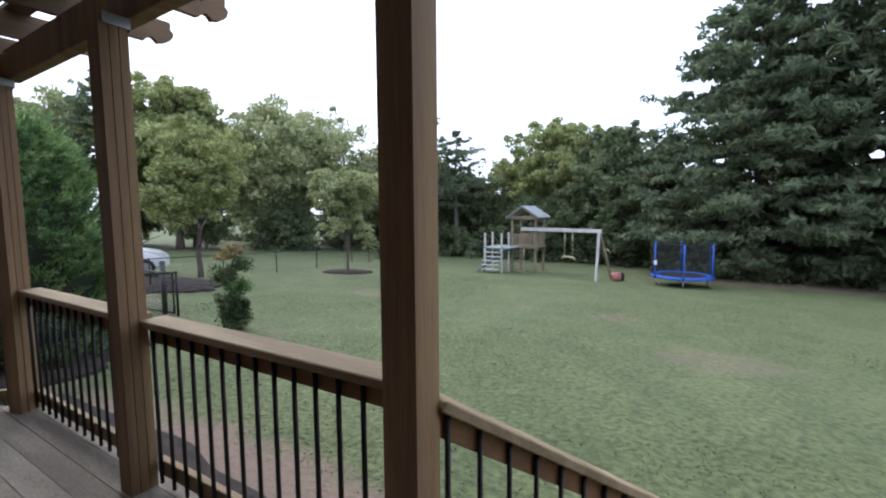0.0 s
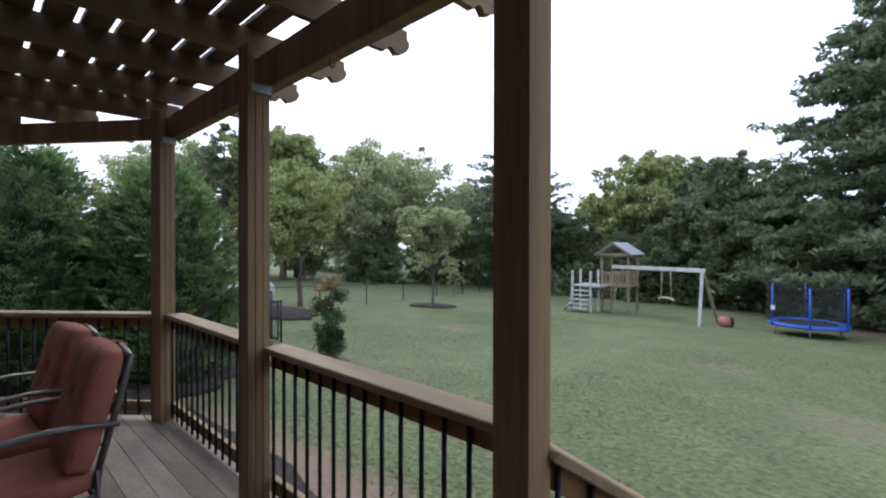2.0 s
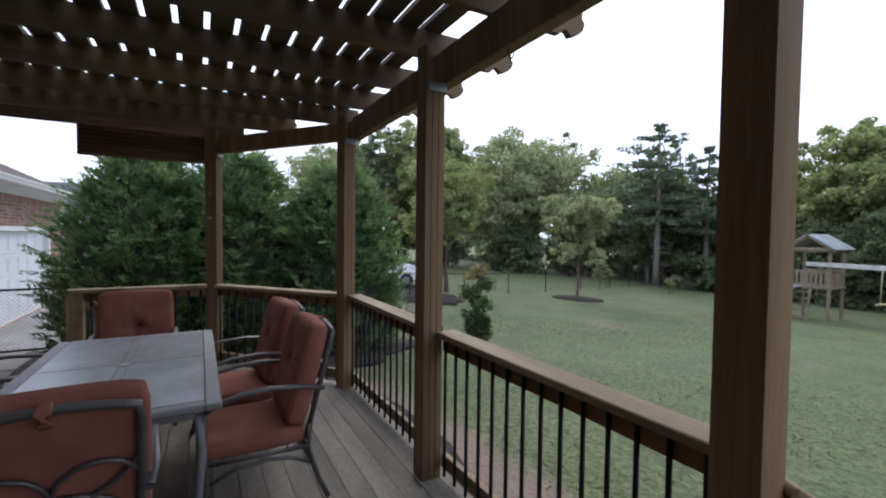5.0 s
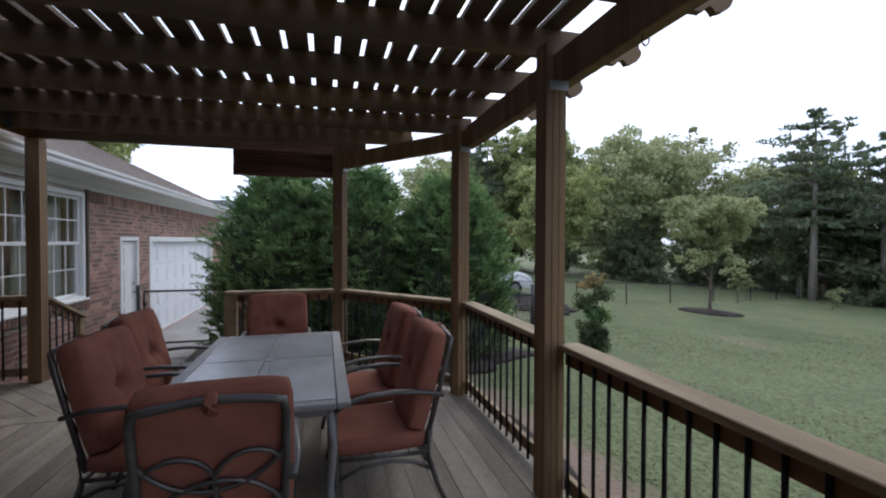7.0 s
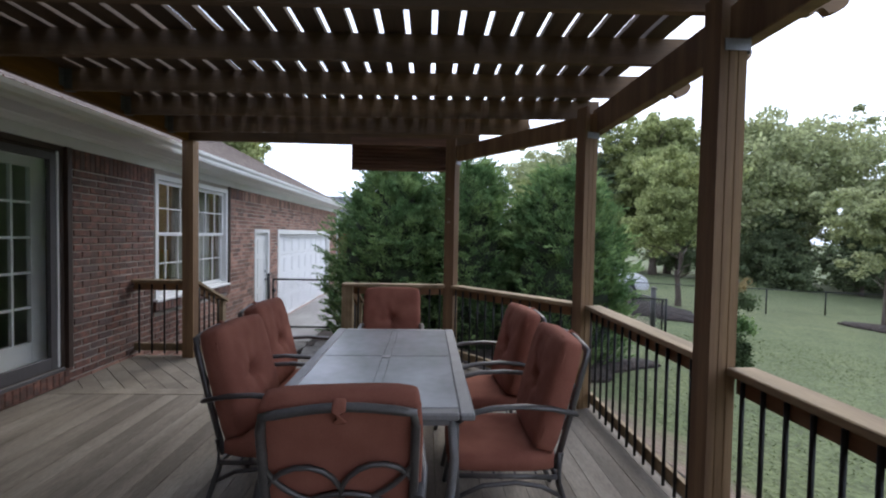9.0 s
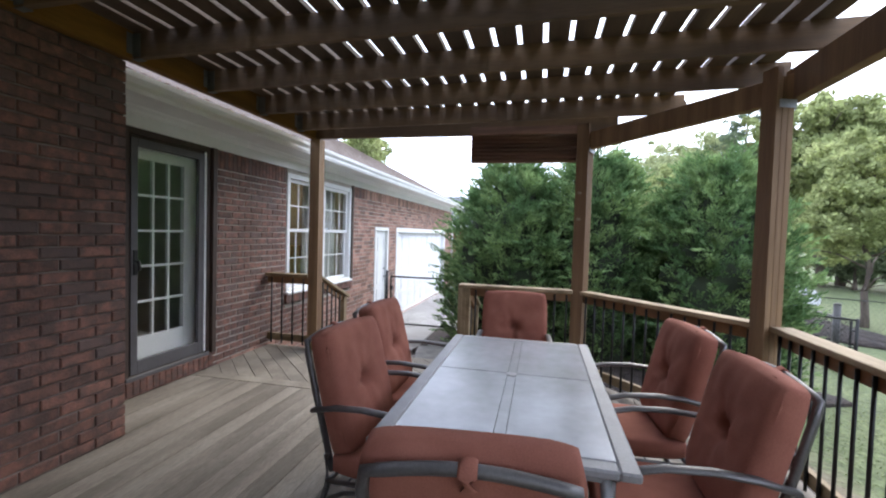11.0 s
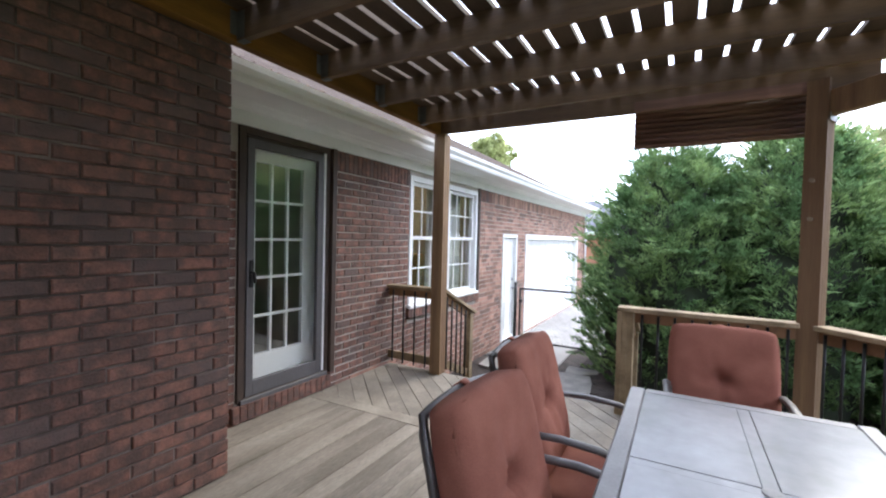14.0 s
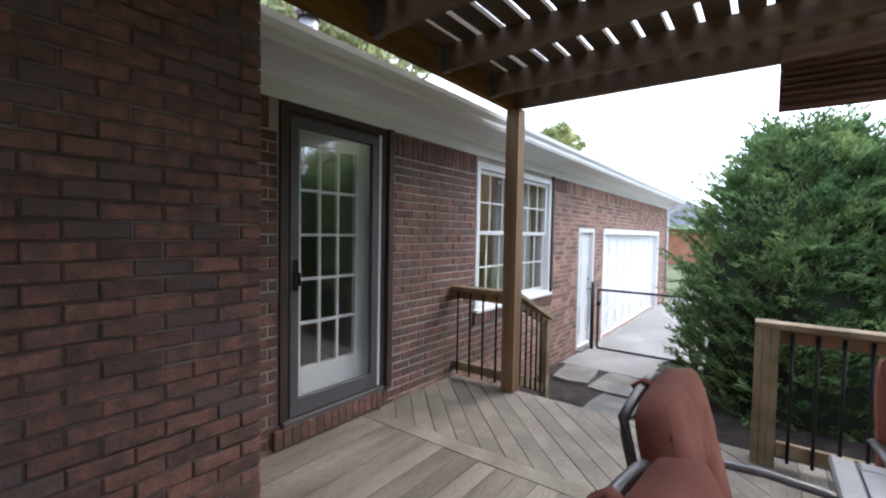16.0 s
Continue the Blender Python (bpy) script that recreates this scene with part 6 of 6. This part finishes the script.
lawn_gate = thing("lawn_gate", "small black chain-link gate beside the lawn shrub", "gate")
lg = float(ground_z(0, 4.2))
part("gate_frame", made(tube, [(-11.84, 4.2, lg + 0.06), (-11.84, 4.2, lg + 0.98), (-13.05, 4.1, lg + 0.98), (-13.05, 4.1, lg + 0.06), (-11.84, 4.2, lg + 0.06)], 0.024, 8), M_BLACK, lawn_gate)
for zz in (0.2, 0.5, 0.8):
    part("hinge", made(tube, [(-11.72, 4.21, lg + zz), (-11.84, 4.2, lg + zz)], 0.016, 6), M_BLACK, lawn_gate)
bm = bmesh.new()
for k in range(-9, 12):
    for s, e in ((k, k + 9), (k + 9, k)):
        lo, hi = max(0, min(s, e)), min(12, max(s, e))
        if hi > lo:
            put = lambda a: (-11.84 - 1.21 * a / 12, 4.2 - 0.1 * a / 12, lg + 0.06 + 0.92 * (a - s) / (e - s))
            beam(bm, put(lo), put(hi), 0.004, 0.004)
part("wire_mesh", bm, M_BLACK, lawn_gate, "chain-link wire mesh")

gate = thing("chain_link_gate", "black chain-link gate before the driveway", "gate")
bm = bmesh.new()
GY0, GY1, GX = -4.6, -2.75, -11.75
tube(bm, [(GX, GY0, 0.53), (GX, GY1, 0.53)], 0.02, 8), tube(bm, [(GX, GY0, -0.52), (GX, GY1, -0.52)], 0.02, 8), tube(bm, [(GX, GY0, -0.52), (GX, GY0, 0.53)], 0.02, 8), tube(bm, [(GX, GY1, -0.52), (GX, GY1, 0.53)], 0.02, 8)
part("gate_frame", bm, M_BLACK, gate)
part("post", made(tube, [(GX, GY0 - 0.1, -0.8), (GX, GY0 - 0.1, 0.66)], 0.034, 10), M_BLACK, gate)
part("post", made(tube, [(GX, GY1 + 0.1, -0.8), (GX, GY1 + 0.1, 0.66)], 0.034, 10), M_BLACK, gate)
bm = bmesh.new()
k = -1.05
while k < GY1 - GY0:
    for s, e in ((k, k + 1.05), (k + 1.05, k)):
        lo, hi = max(0, min(s, e)), min(GY1 - GY0, max(s, e))
        if hi > lo:
            f = lambda a: -0.52 + 1.05 * (a - s) / (e - s)
            beam(bm, (GX, GY0 + lo, f(lo)), (GX, GY0 + hi, f(hi)), 0.003, 0.003)
    k += 0.07
part("wire_mesh", bm, M_BLACK, gate, "chain-link wire mesh")
part("latch", made(box, GX - 0.03, GX + 0.04, GY0 - 0.02, GY0 + 0.05, 0.25, 0.32, 0.004), M_BLACK, gate)

srnd = random.Random(9)
for px, py, w, d, rot in ((-10.15, -4.4, 0.72, 0.5, 4), (-10.1, -3.78, 0.8, 0.56, -6), (-9.75, -3.12, 0.85, 0.55, 8), (-9.2, -3.62, 0.7, 0.5, -3), (-9.0, -2.95, 0.75, 0.5, 5), (-10.35, -3.05, 0.5, 0.55, 0)):
    corners = [(-0.5, -0.5), (0, -0.53), (0.5, -0.48), (0.52, 0.05), (0.47, 0.5), (-0.05, 0.52), (-0.5, 0.47)]
    c, s = math.cos(radians(rot)), math.sin(radians(rot))
    pts = [((a + srnd.uniform(-0.04, 0.04)) * w, (b + srnd.uniform(-0.04, 0.04)) * d) for a, b in corners]
    bm = bmesh.new()
    slab(bm, [(px + a * c - b * s, py + a * s + b * c) for a, b in pts], -0.64, -0.535 + srnd.uniform(-0.01, 0.01))
    tagged(link("stepping_stone", bm, M_STONE), "flat grey flagstone set in dark soil", "stepping stone", "stepping stones")

# white car beyond the fence
cx, cy = -21.5, 6.5
czg = float(ground_z(cx, cy))
car = thing("car", "white parked car beyond the fence", "car", at=pose(cx, cy, czg, 0, 0, 64))


def draw_carbody(bm):
    prof = [(-2.1, 0.35), (-2.15, 0.62), (-2.0, 0.85), (-1.5, 0.93), (-0.95, 1.3), (-0.3, 1.43), (0.5, 1.4), (1.15, 1.0), (1.9, 0.86), (2.15, 0.65), (2.15, 0.35)]
    rows = [[bm.verts.new((x, sgn * (0.86 if z < 1 else 0.66), z)) for x, z in prof] for sgn in (-1, 1)]
    bm.faces.new(rows[0][::-1]), bm.faces.new(rows[1])
    for i in range(len(prof)):
        j = (i + 1) % len(prof)
        bm.faces.new((rows[0][i], rows[0][j], rows[1][j], rows[1][i]))
    bmesh.ops.bevel(bm, geom=bm.edges[:], offset=0.05, segments=2, affect="EDGES")


part("body", made(draw_carbody), M_CARPAINT, car)
for s in (-1, 1):
    bm = bmesh.new()
    prof = [(-1.2, 1.0), (-0.85, 1.27), (-0.3, 1.36), (0.45, 1.33), (0.95, 1.03)]
    a, b = [bm.verts.new((x, s * (0.875 - 0.18 * (z - 1) / 0.4), z)) for x, z in prof], [bm.verts.new((x, s * (0.8 - 0.18 * (z - 1) / 0.4), z)) for x, z in prof]
    bm.faces.new(a), bm.faces.new(b[::-1])
    for i in range(5):
        bm.faces.new((a[i], a[(i + 1) % 5], b[(i + 1) % 5], b[i]))
    part("side_window", bm, M_CARGLASS, car, "dark side window")
    for wx in (-1.35, 1.35):
        wheel = part("wheel", made(tube, [(wx, s * 0.68, 0.32), (wx, s * 0.9, 0.32)], 0.32, 20), M_RUBBER, car, "black tyre")
        part("rim", made(tube, [(wx, s * 0.89, 0.32), (wx, s * 0.915, 0.32)], 0.2, 16), M_STEEL, wheel)

# neighbouring house past the driveway
nb = thing("neighbour_house", "orange-brick neighbouring house with a dark roof", "house")
M_NBRICK = material("orange_brick_far_wall", (0.42, 0.2, 0.12), 0.9, 0, 0, 1.5, 18, 0.3, (0.33, 0.15, 0.09), fine_vary=0.12)
M_NROOF = material("dark_grey_far_roof", (0.12, 0.125, 0.14), 0.9, 0, 0.3, 1, 20, 0.3)
part("wall", made(box, -52, -40, -22, -4.2, -2.4, 2.2), M_NBRICK, nb)
bm = bmesh.new()
v = [bm.verts.new(c) for c in ((-39.3, -3.6, 2.2), (-52.6, -3.6, 2.2), (-52.6, -22.6, 2.2), (-39.3, -22.6, 2.2), (-46, -9, 5.3), (-46, -17, 5.3))]
for q in ((0, 1, 4), (1, 2, 5, 4), (2, 3, 5), (3, 0, 4, 5), (3, 2, 1, 0)):
    bm.faces.new([v[i] for i in q])
part("roof", bm, M_NROOF, nb, "dark grey hipped roof")
part("fascia", made(box, -39.4, -39.25, -22.5, -3.65, 2.05, 2.25), M_WHITE, nb)
